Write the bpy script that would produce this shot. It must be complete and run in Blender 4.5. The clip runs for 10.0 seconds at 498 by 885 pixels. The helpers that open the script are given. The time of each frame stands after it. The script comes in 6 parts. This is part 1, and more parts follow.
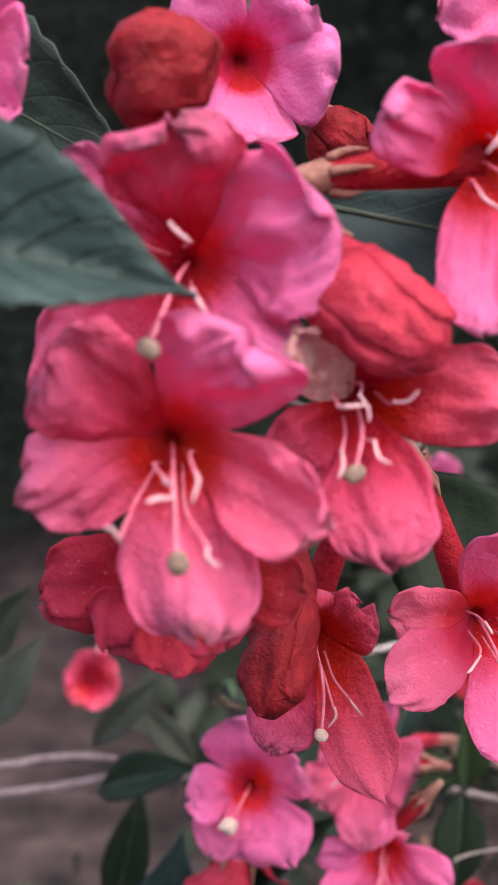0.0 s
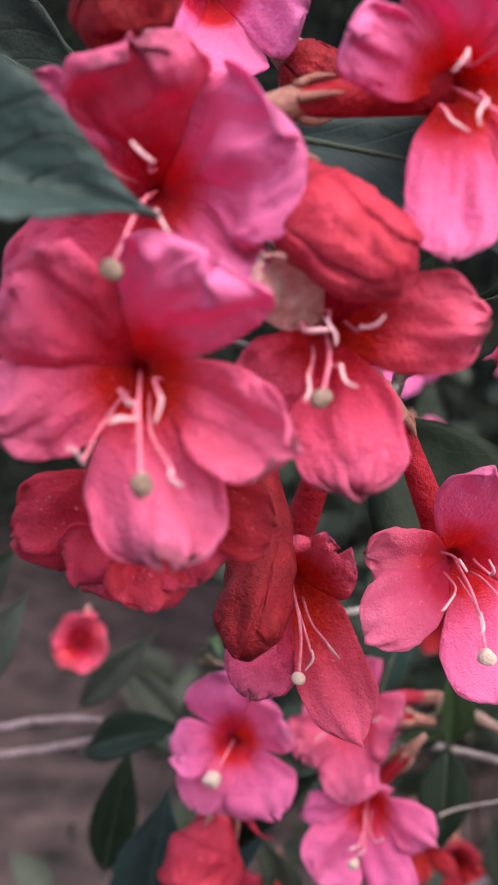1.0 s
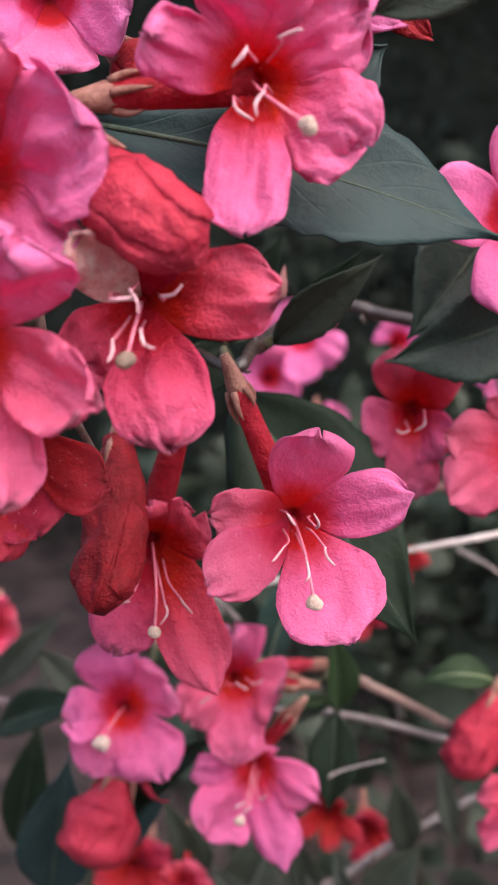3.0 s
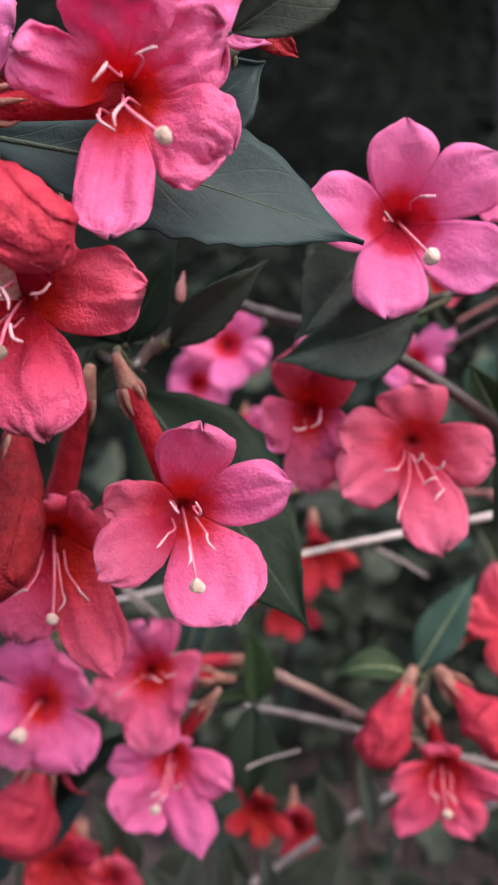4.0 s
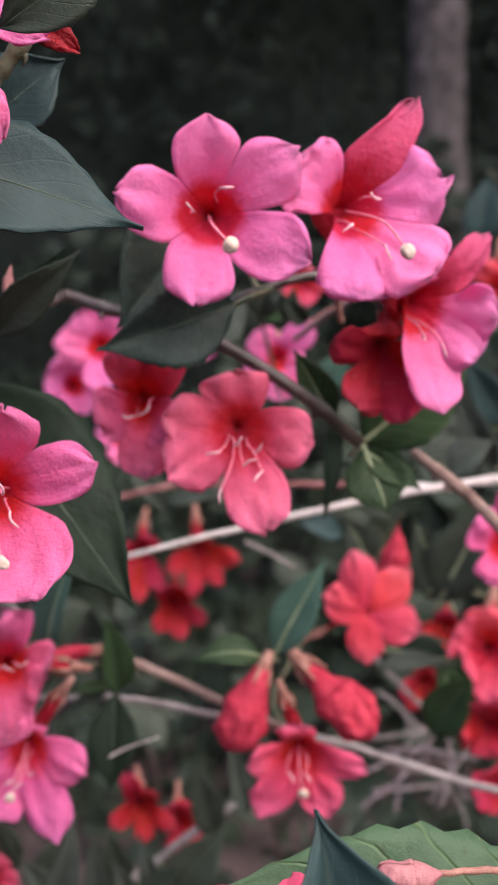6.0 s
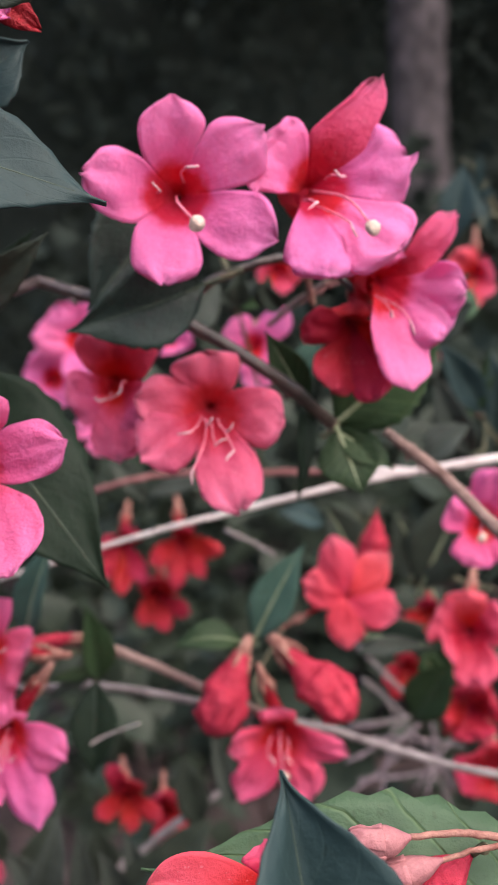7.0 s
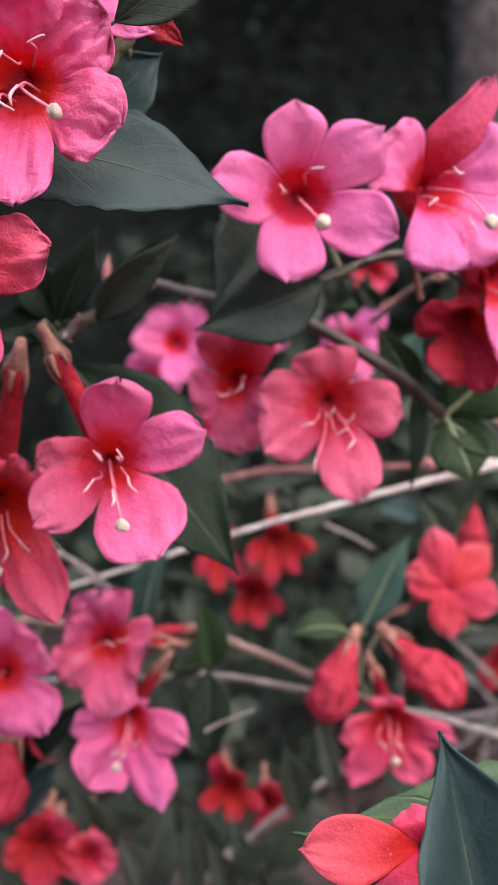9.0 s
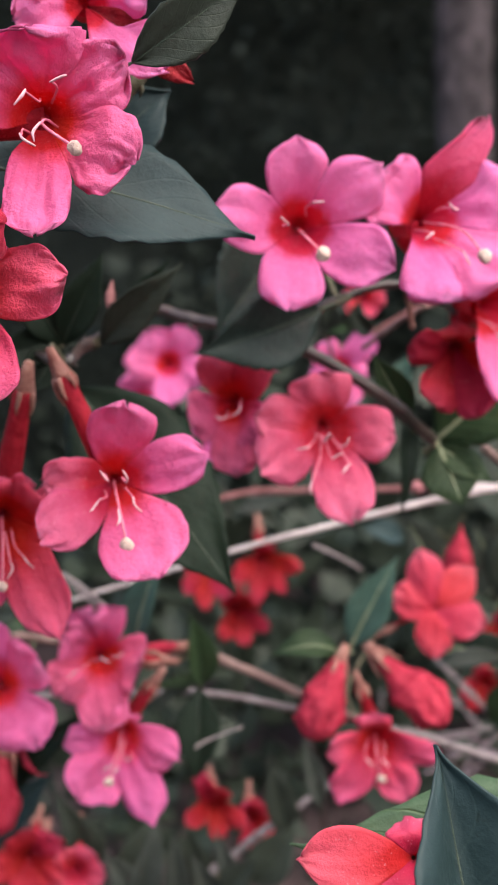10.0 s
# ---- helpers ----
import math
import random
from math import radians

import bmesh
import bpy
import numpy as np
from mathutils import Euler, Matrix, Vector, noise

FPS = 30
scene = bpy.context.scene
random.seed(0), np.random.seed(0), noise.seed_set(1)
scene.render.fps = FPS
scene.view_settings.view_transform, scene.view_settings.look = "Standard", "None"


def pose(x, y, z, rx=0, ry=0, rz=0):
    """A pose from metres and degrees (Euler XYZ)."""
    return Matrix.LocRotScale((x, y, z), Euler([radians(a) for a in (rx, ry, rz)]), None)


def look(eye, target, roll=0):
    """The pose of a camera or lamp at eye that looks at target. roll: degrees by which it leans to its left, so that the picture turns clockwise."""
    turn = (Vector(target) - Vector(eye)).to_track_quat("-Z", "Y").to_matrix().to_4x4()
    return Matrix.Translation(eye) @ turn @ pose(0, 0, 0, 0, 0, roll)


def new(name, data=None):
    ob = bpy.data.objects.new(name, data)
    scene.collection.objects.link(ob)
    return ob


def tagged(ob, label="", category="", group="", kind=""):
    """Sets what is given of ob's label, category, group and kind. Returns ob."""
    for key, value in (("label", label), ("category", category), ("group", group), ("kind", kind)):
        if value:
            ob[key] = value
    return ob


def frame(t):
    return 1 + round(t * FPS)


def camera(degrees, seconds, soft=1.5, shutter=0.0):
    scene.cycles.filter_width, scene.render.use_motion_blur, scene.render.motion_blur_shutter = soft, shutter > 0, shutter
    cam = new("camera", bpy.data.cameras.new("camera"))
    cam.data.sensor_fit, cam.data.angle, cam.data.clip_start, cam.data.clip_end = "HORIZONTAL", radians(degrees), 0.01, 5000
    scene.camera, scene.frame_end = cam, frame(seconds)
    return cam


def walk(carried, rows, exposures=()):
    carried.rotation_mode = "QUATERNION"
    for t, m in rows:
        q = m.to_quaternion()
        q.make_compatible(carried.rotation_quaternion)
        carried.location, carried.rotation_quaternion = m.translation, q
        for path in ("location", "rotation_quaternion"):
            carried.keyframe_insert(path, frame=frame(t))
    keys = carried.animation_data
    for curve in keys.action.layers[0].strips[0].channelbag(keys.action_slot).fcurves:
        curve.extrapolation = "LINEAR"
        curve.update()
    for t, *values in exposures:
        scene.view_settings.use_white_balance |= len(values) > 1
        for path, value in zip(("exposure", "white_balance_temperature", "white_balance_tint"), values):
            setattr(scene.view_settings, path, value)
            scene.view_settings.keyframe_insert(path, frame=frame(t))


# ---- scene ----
cam = camera(24.00, 10.0, soft=1.6)
cam.data.dof.use_dof = True
cam.data.dof.focus_distance = 0.156
cam.data.dof.aperture_fstop = 42.0
PATH = [
    (0, (-0.04585, 0.02541, 1.01110), (-0.11817, 0.51554, 0.94374), 3.16),
    (0.5, (-0.04289, 0.02668, 1.00607), (-0.11545, 0.51602, 0.93345), 3.04),
    (1, (-0.04281, 0.02588, 1.00610), (-0.11281, 0.51510, 0.93019), 2.97),
    (1.5, (-0.03975, 0.02523, 1.00438), (-0.10835, 0.51420, 0.92563), 2.82),
    (2, (-0.03496, 0.02352, 1.00463), (-0.10092, 0.51248, 0.92360), 2.63),
    (3.5, (-0.02112, 0.00918, 1.00375), (-0.06101, 0.50253, 0.93293), 2.18),
    (4, (-0.01464, 0.00556, 1.00293), (-0.04700, 0.49982, 0.93463), 2.08),
    (4.5, (-0.00901, 0.00436, 1.00150), (-0.03176, 0.49937, 0.93481), 1.80),
    (5, (-0.00340, 0.00188, 1.00079), (-0.01920, 0.49740, 0.93591), 1.70),
    (5.5, (0.00000, 0.00000, 1.00000), (-0.00736, 0.49596, 0.93697), 1.46),
    (6, (0.00562, -0.00205, 0.99947), (0.00233, 0.49408, 0.93749), 1.30),
    (7.5, (0.00909, -0.00585, 0.99320), (0.00909, 0.49042, 0.93226), 0.00),
    (8, (0.00913, -0.00809, 0.99129), (-0.00535, 0.48809, 0.93126), -0.75),
    (8.5, (0.00448, -0.00742, 0.99008), (-0.02065, 0.48851, 0.93155), -0.91),
    (9, (-0.00214, -0.01364, 0.99381), (-0.02778, 0.48226, 0.93526), -0.91),
    (9.5, (-0.00282, -0.01744, 0.99361), (-0.02638, 0.47881, 0.93721), -0.68),
    (10, (-0.00541, -0.02051, 0.99529), (-0.02245, 0.47664, 0.94479), 0.00),
]
walk(cam, [(t, look(eye, target, roll)) for t, eye, target, roll in PATH], [(0.0, 1.36, 6750, 10.0), (2.0, 1.31, 6750, 10.0), (4.0, 1.25, 6750, 10.0), (10.0, 1.29, 6750, 10.0)])


# ---- world and light ----
world = bpy.data.worlds.new("world")
scene.world = world
world.use_nodes = True
wt = world.node_tree
wt.nodes.clear()
w_out = wt.nodes.new("ShaderNodeOutputWorld")
w_bg = wt.nodes.new("ShaderNodeBackground")
w_sky = wt.nodes.new("ShaderNodeTexSky")
w_sky.sky_type = "NISHITA"
w_sky.sun_disc = False
w_sky.sun_elevation = radians(58)
w_sky.sun_rotation = radians(139)
w_sky.air_density, w_sky.dust_density, w_sky.ozone_density = 1.0, 4.0, 1.0
w_bg.inputs["Strength"].default_value = 0.15
wt.links.new(w_sky.outputs[0], w_bg.inputs["Color"])
wt.links.new(w_bg.outputs[0], w_out.inputs["Surface"])

sun = new("sun", bpy.data.lights.new("sun", "SUN"))
sun.data.energy = 1.25
sun.data.angle = radians(90)
sun.data.color = (1.0, 0.96, 0.92)
sun.matrix_world = look((1.3, -1.5, 4.0), (0.0, 0.2, 1.0))


# ---- materials ----
def nodes_of(name):
    m = bpy.data.materials.new(name)
    m.use_nodes = True
    m.node_tree.nodes.clear()
    return m, m.node_tree


def add(nt, kind, **values):
    n = nt.nodes.new(kind)
    for key, value in values.items():
        if key in n.inputs:
            n.inputs[key].default_value = value
    return n


def noise_tex(nt, scale, detail=4.0, rough=0.55, coords="Object"):
    tc = nt.nodes.new("ShaderNodeTexCoord")
    n = add(nt, "ShaderNodeTexNoise", Scale=scale, Detail=detail, Roughness=rough)
    nt.links.new(tc.outputs[coords], n.inputs["Vector"])
    return n


def ramp(nt, source, stops):
    r = nt.nodes.new("ShaderNodeValToRGB")
    while len(r.color_ramp.elements) < len(stops):
        r.color_ramp.elements.new(0.5)
    for e, (p, c) in zip(r.color_ramp.elements, stops):
        e.position, e.color = p, (*c, 1)
    nt.links.new(source, r.inputs[0])
    return r


def maths(nt, op, a, b):
    n = nt.nodes.new("ShaderNodeMath")
    n.operation = op
    for i, v in enumerate((a, b)):
        if isinstance(v, (int, float)):
            n.inputs[i].default_value = v
        else:
            nt.links.new(v, n.inputs[i])
    return n.outputs[0]


def mix(nt, kind, fac, a, b):
    n = nt.nodes.new("ShaderNodeMix")
    n.data_type, n.blend_type = "RGBA", kind
    for sock, v in ((n.inputs[0], fac), (n.inputs[6], a), (n.inputs[7], b)):
        if isinstance(v, (int, float)):
            sock.default_value = v
        elif isinstance(v, tuple):
            sock.default_value = (*v, 1)
        else:
            nt.links.new(v, sock)
    return n.outputs[2]


def bump(nt, source, strength, distance):
    b = add(nt, "ShaderNodeBump", Strength=strength, Distance=distance)
    nt.links.new(source, b.inputs["Height"])
    return b.outputs[0]


def thin_surface(nt, colour, rough, normal, through_share, through_colour, gloss=0.3, sheen=0.0):
    """A thin sheet of plant tissue: reflecting in front, letting some light through."""
    p = add(nt, "ShaderNodeBsdfPrincipled", Roughness=rough)
    p.inputs["Specular IOR Level"].default_value = gloss
    p.inputs["Sheen Weight"].default_value = sheen
    nt.links.new(colour, p.inputs["Base Color"])
    nt.links.new(normal, p.inputs["Normal"])
    tr = nt.nodes.new("ShaderNodeBsdfTranslucent")
    nt.links.new(through_colour, tr.inputs["Color"])
    nt.links.new(normal, tr.inputs["Normal"])
    ms = nt.nodes.new("ShaderNodeMixShader")
    ms.inputs[0].default_value = through_share
    nt.links.new(p.outputs[0], ms.inputs[1])
    nt.links.new(tr.outputs[0], ms.inputs[2])
    out = nt.nodes.new("ShaderNodeOutputMaterial")
    nt.links.new(ms.outputs[0], out.inputs["Surface"])


def petal_material(name, throat, body, edge, fade=0.45, relief=0.45, blend=0.10):
    """Pigment runs from a red throat to a pink lobe along the petal; fine veins and crinkles."""
    m, nt = nodes_of(name)
    uv = nt.nodes.new("ShaderNodeTexCoord")
    sep = nt.nodes.new("ShaderNodeSeparateXYZ")
    nt.links.new(uv.outputs["UV"], sep.inputs[0])
    blotch = noise_tex(nt, 220, 3)
    along = maths(nt, "ADD", sep.outputs[1], maths(nt, "MULTIPLY", maths(nt, "SUBTRACT", blotch.outputs[0], 0.5), 0.22))
    col = ramp(nt, along, [(0.0, throat), (max(0.02, fade - blend), throat), (fade + blend, body), (1.0, edge)]).outputs[0]
    # brown, frayed hem in places
    worn = noise_tex(nt, 160, 3, 0.7)
    hem = maths(nt, "MULTIPLY", ramp(nt, along, [(0.90, (0, 0, 0)), (0.99, (1, 1, 1))]).outputs[0], ramp(nt, worn.outputs[0], [(0.45, (0, 0, 0)), (0.56, (1, 1, 1))]).outputs[0])
    col = mix(nt, "MIX", maths(nt, "MULTIPLY", hem, 0.6 if relief > 0.7 else 0.3), col, (0.13, 0.045, 0.032))
    # veins fan out along the petal
    wave = add(nt, "ShaderNodeTexWave", Scale=3.5, Distortion=5.0, Detail=2.0)
    wave.bands_direction = "X"
    nt.links.new(uv.outputs["UV"], wave.inputs["Vector"])
    vein = maths(nt, "MULTIPLY", wave.outputs[1], 0.05)
    col = mix(nt, "MULTIPLY", vein, col, (0.78, 0.45, 0.55))
    speck = noise_tex(nt, 900, 3, 0.7)
    col = mix(nt, "OVERLAY", 0.22, col, ramp(nt, speck.outputs[0], [(0.3, (0.35, 0.35, 0.35)), (0.7, (0.65, 0.65, 0.65))]).outputs[0])
    info = nt.nodes.new("ShaderNodeObjectInfo")
    hue = add(nt, "ShaderNodeHueSaturation")
    nt.links.new(maths(nt, "ADD", 0.94, maths(nt, "MULTIPLY", info.outputs["Random"], 0.12)), hue.inputs["Value"])
    nt.links.new(maths(nt, "ADD", 0.49, maths(nt, "MULTIPLY", info.outputs["Random"], 0.018)), hue.inputs["Hue"])
    nt.links.new(col, hue.inputs["Color"])
    crinkle = noise_tex(nt, 260, 6, 0.66)
    grain = noise_tex(nt, 2400, 2, 0.6)
    # pale dots paint the petal's tiny glints into its colour
    dot = noise_tex(nt, 1700, 1, 0.5)
    hue_col = mix(nt, "MIX", maths(nt, "MULTIPLY", ramp(nt, dot.outputs[0], [(0.70, (0, 0, 0)), (0.76, (1, 1, 1))]).outputs[0], 0.35), hue.outputs[0], (0.95, 0.55, 0.66))
    height = maths(nt, "ADD", crinkle.outputs[0], maths(nt, "ADD", maths(nt, "MULTIPLY", grain.outputs[0], 0.22), maths(nt, "MULTIPLY", wave.outputs[1], 0.015)))
    thin_surface(nt, hue_col, 0.48, bump(nt, height, relief, 0.0018), 0.48, mix(nt, "MULTIPLY", 1.0, hue.outputs[0], (1.0, 0.75, 0.85)), 0.2, 0.03)
    return m


def leaf_material(name, dark, light, vein, through_share=0.12, rough=0.5, show=0.08, relief=0.6, gloss=0.3):
    m, nt = nodes_of(name)
    uv = nt.nodes.new("ShaderNodeTexCoord")
    sep = nt.nodes.new("ShaderNodeSeparateXYZ")
    nt.links.new(uv.outputs["UV"], sep.inputs[0])
    across = maths(nt, "ABSOLUTE", maths(nt, "SUBTRACT", sep.outputs[0], 0.5), 0.0)
    # side veins leave the midrib at a slant
    slant = maths(nt, "SUBTRACT", sep.outputs[1], maths(nt, "MULTIPLY", across, 0.55))
    wob = noise_tex(nt, 120, 2)
    slant = maths(nt, "ADD", slant, maths(nt, "MULTIPLY", wob.outputs[0], 0.03))
    stripe = maths(nt, "ABSOLUTE", maths(nt, "SUBTRACT", maths(nt, "FRACT", maths(nt, "MULTIPLY", slant, 8.0), 0.0), 0.5), 0.0)
    veins = ramp(nt, stripe, [(0.0, (1, 1, 1)), (0.07, (0, 0, 0))]).outputs[0]
    patch = noise_tex(nt, 90, 4)
    col = ramp(nt, patch.outputs[0], [(0.3, dark), (0.7, light)]).outputs[0]
    col = mix(nt, "MIX", maths(nt, "MULTIPLY", veins, show), col, vein)
    spot = noise_tex(nt, 500, 3, 0.65)
    col = mix(nt, "MULTIPLY", maths(nt, "MULTIPLY", ramp(nt, spot.outputs[0], [(0.62, (0, 0, 0)), (0.72, (1, 1, 1))]).outputs[0], 0.4), col, (0.45, 0.36, 0.25))
    info = nt.nodes.new("ShaderNodeObjectInfo")
    hue = add(nt, "ShaderNodeHueSaturation")
    nt.links.new(maths(nt, "ADD", 0.75, maths(nt, "MULTIPLY", info.outputs["Random"], 0.5)), hue.inputs["Value"])
    nt.links.new(col, hue.inputs["Color"])
    cell = noise_tex(nt, 300, 5, 0.65)
    height = maths(nt, "SUBTRACT", maths(nt, "MULTIPLY", cell.outputs[0], 0.7), maths(nt, "MULTIPLY", veins, min(0.3, show * 1.8)))
    thin_surface(nt, hue.outputs[0], rough, bump(nt, height, relief, 0.0012), through_share, hue.outputs[0], gloss)
    return m


def solid_material(name, a, b, scale, rough=0.7, bump_scale=None, bump_depth=0.0006, gloss=0.3, streak=None):
    m, nt = nodes_of(name)
    n = noise_tex(nt, scale, 5, 0.6)
    if streak:
        mp = nt.nodes.new("ShaderNodeMapping")
        mp.inputs["Scale"].default_value = streak
        nt.links.new(n.inputs["Vector"].links[0].from_socket, mp.inputs[0])
        nt.links.new(mp.outputs[0], n.inputs["Vector"])
    col = ramp(nt, n.outputs[0], [(0.32, a), (0.68, b)]).outputs[0]
    fine = noise_tex(nt, bump_scale or scale * 4, 4, 0.65)
    col = mix(nt, "MULTIPLY", 0.5, col, ramp(nt, fine.outputs[0], [(0.3, (0.55, 0.55, 0.55)), (0.7, (1, 1, 1))]).outputs[0])
    p = add(nt, "ShaderNodeBsdfPrincipled", Roughness=rough)
    p.inputs["Specular IOR Level"].default_value = gloss
    nt.links.new(col, p.inputs["Base Color"])
    nt.links.new(bump(nt, fine.outputs[0], 0.7, bump_depth), p.inputs["Normal"])
    out = nt.nodes.new("ShaderNodeOutputMaterial")
    nt.links.new(p.outputs[0], out.inputs["Surface"])
    return m


def skin_material(name, a, b, scale, through_share):
    """Thin wrinkled skin of buds and tubes."""
    m, nt = nodes_of(name)
    n = noise_tex(nt, scale, 4, 0.6)
    col = ramp(nt, n.outputs[0], [(0.32, a), (0.68, b)]).outputs[0]
    speck = noise_tex(nt, 1300, 3, 0.7)
    col = mix(nt, "OVERLAY", 0.3, col, ramp(nt, speck.outputs[0], [(0.3, (0.3, 0.3, 0.3)), (0.7, (0.68, 0.68, 0.68))]).outputs[0])
    fold = noise_tex(nt, 420, 5, 0.65)
    grain = noise_tex(nt, 2200, 2, 0.6)
    height = maths(nt, "ADD", fold.outputs[0], maths(nt, "MULTIPLY", grain.outputs[0], 0.15))
    thin_surface(nt, col, 0.5, bump(nt, height, 0.9, 0.0014), through_share, col, 0.22, 0.0)
    return m


PINK = petal_material("petal_pink", (0.74, 0.022, 0.040), (0.84, 0.132, 0.31), (0.88, 0.22, 0.44), 0.37, 0.9, 0.11)
PINK_LIGHT = petal_material("petal_light_pink", (0.72, 0.028, 0.07), (0.87, 0.195, 0.475), (0.90, 0.28, 0.60), 0.33, 0.45, 0.06)
PINK_MID = petal_material("petal_mid_pink", (0.74, 0.026, 0.045), (0.84, 0.148, 0.375), (0.89, 0.238, 0.525), 0.36, 0.6)
CORAL_PINK = petal_material("petal_coral_pink", (0.68, 0.035, 0.07), (0.80, 0.124, 0.245), (0.88, 0.226, 0.39), 0.42)
CORAL_BACK = petal_material("petal_coral_back", (0.72, 0.055, 0.10), (0.77, 0.090, 0.145), (0.86, 0.181, 0.27), 0.6, 0.3, 0.2)
ROSE = petal_material("petal_rose", (0.62, 0.015, 0.03), (0.80, 0.090, 0.20), (0.86, 0.169, 0.35), 0.44, 0.75, 0.14)
# red petals, toned down so the colour includes the shade they hang in
RED = petal_material("petal_red_shaded", (0.40, 0.010, 0.02), (0.52, 0.022, 0.045), (0.64, 0.055, 0.11), 0.5)
CORAL = petal_material("petal_coral", (0.58, 0.022, 0.05), (0.73, 0.073, 0.135), (0.82, 0.147, 0.25), 0.45, 0.3)
TUBE = skin_material("corolla_tube", (0.42, 0.012, 0.026), (0.57, 0.030, 0.062), 260, 0.4)
BUD = skin_material("bud_skin", (0.36, 0.013, 0.038), (0.58, 0.046, 0.088), 230, 0.15)
BUD_DARK = skin_material("dark_bud_skin", (0.18, 0.006, 0.012), (0.33, 0.014, 0.025), 230, 0.12)
PALE = skin_material("withered_petal", (0.74, 0.28, 0.30), (0.90, 0.72, 0.66), 380, 0.15)
SALMON = solid_material("pale_bud_skin", (0.34, 0.12, 0.135), (0.43, 0.18, 0.19), 200, 0.6, 800, 0.0005)
FILAMENT = solid_material("filament", (0.74, 0.13, 0.23), (0.81, 0.27, 0.37), 500, 0.5, 1500, 0.0002)
ANTHER = solid_material("anther", (0.66, 0.30, 0.37), (0.78, 0.48, 0.53), 700, 0.6, 2000, 0.0003)
STIGMA = solid_material("stigma", (0.54, 0.36, 0.31), (0.70, 0.53, 0.46), 600, 0.55, 2200, 0.0004)
STIGMA_OLD = solid_material("old_stigma", (0.20, 0.13, 0.10), (0.38, 0.26, 0.21), 600, 0.7, 2200, 0.0005)
CALYX = solid_material("calyx", (0.22, 0.075, 0.060), (0.42, 0.21, 0.17), 300, 0.65, 1200, 0.0005)
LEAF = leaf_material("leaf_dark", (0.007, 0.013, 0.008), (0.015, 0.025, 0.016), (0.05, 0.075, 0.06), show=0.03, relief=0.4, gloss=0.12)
LEAF_BLUE = leaf_material("leaf_bluish", (0.017, 0.035, 0.036), (0.031, 0.056, 0.058), (0.12, 0.18, 0.15), show=0.05, relief=0.4, gloss=0.22)
LEAF_GREY = leaf_material("leaf_grey_green", (0.020, 0.034, 0.029), (0.036, 0.052, 0.045), (0.08, 0.11, 0.10), show=0.04, rough=0.42, relief=0.7, gloss=0.2)
LEAF_RIBBED = leaf_material("leaf_ribbed", (0.020, 0.038, 0.036), (0.048, 0.076, 0.074), (0.010, 0.018, 0.016), show=0.18, rough=0.4, relief=1.2, gloss=0.25)
LEAF_TEAL = leaf_material("leaf_teal", (0.038, 0.080, 0.062), (0.064, 0.118, 0.092), (0.16, 0.22, 0.19), show=0.08, relief=0.4, gloss=0.22)
LEAF_GREEN = leaf_material("leaf_green", (0.020, 0.042, 0.016), (0.038, 0.066, 0.029), (0.16, 0.20, 0.08), 0.15, show=0.18, gloss=0.2)
LEAF_FRESH = leaf_material("leaf_fresh_green", (0.030, 0.062, 0.030), (0.056, 0.102, 0.052), (0.16, 0.22, 0.09), 0.2, show=0.25)
LEAF_OLIVE = leaf_material("leaf_olive", (0.026, 0.033, 0.025), (0.046, 0.056, 0.042), (0.09, 0.11, 0.07), show=0.04, gloss=0.2)
LEAF_FELT = leaf_material("leaf_felted_grey", (0.040, 0.048, 0.040), (0.072, 0.080, 0.070), (0.11, 0.12, 0.10), show=0.1, rough=0.7, relief=0.5, gloss=0.1)
MIDRIB = solid_material("midrib", (0.035, 0.055, 0.04), (0.07, 0.09, 0.06), 300, 0.5)
MIDRIB_PALE = solid_material("pale_midrib", (0.24, 0.28, 0.16), (0.36, 0.40, 0.26), 300, 0.5)
STEM = solid_material("young_stem", (0.045, 0.05, 0.026), (0.10, 0.085, 0.05), 220, 0.6)
BARK = solid_material("bark_brown", (0.13, 0.07, 0.06), (0.32, 0.21, 0.19), 160, 0.8, 700, 0.0008)
BARK_RED = solid_material("bark_red", (0.19, 0.06, 0.06), (0.36, 0.16, 0.16), 160, 0.7, 700, 0.0006)
BARK_DARK = solid_material("bark_dark", (0.016, 0.009, 0.008), (0.085, 0.052, 0.046), 160, 0.34, 700, 0.0006, 0.8)
BARK_PALE = solid_material("bark_pale", (0.46, 0.37, 0.365), (0.78, 0.69, 0.68), 150, 0.75, 800, 0.0006)
BARK_GREY = solid_material("bark_grey", (0.15, 0.12, 0.123), (0.32, 0.27, 0.275), 150, 0.8, 800, 0.0006)
BARK_MAUVE = solid_material("bark_mauve", (0.12, 0.085, 0.10), (0.30, 0.23, 0.255), 150, 0.85, 800, 0.0006)
SOIL = solid_material("leaf_litter", (0.010, 0.008, 0.009), (0.10, 0.066, 0.067), 8, 0.95, 50, 0.012)
TRUNK = solid_material("trunk_bark", (0.020, 0.017, 0.018), (0.17, 0.135, 0.14), 18, 0.9, 40, 0.03, 0.2, (1.0, 1.0, 0.8))
# leaf colour set near black: it holds the background's deep shade
HEDGE = solid_material("hedge_leaf_shaded", (0.008, 0.013, 0.009), (0.017, 0.025, 0.017), 5, 0.75, 40, 0.002)
# colour of the backing sheet, dark as the shaded gaps between hedge leaves
HEDGE_CORE = solid_material("hedge_gap_shade", (0.017, 0.022, 0.018), (0.030, 0.036, 0.029), 6, 0.95, 20, 0.01)


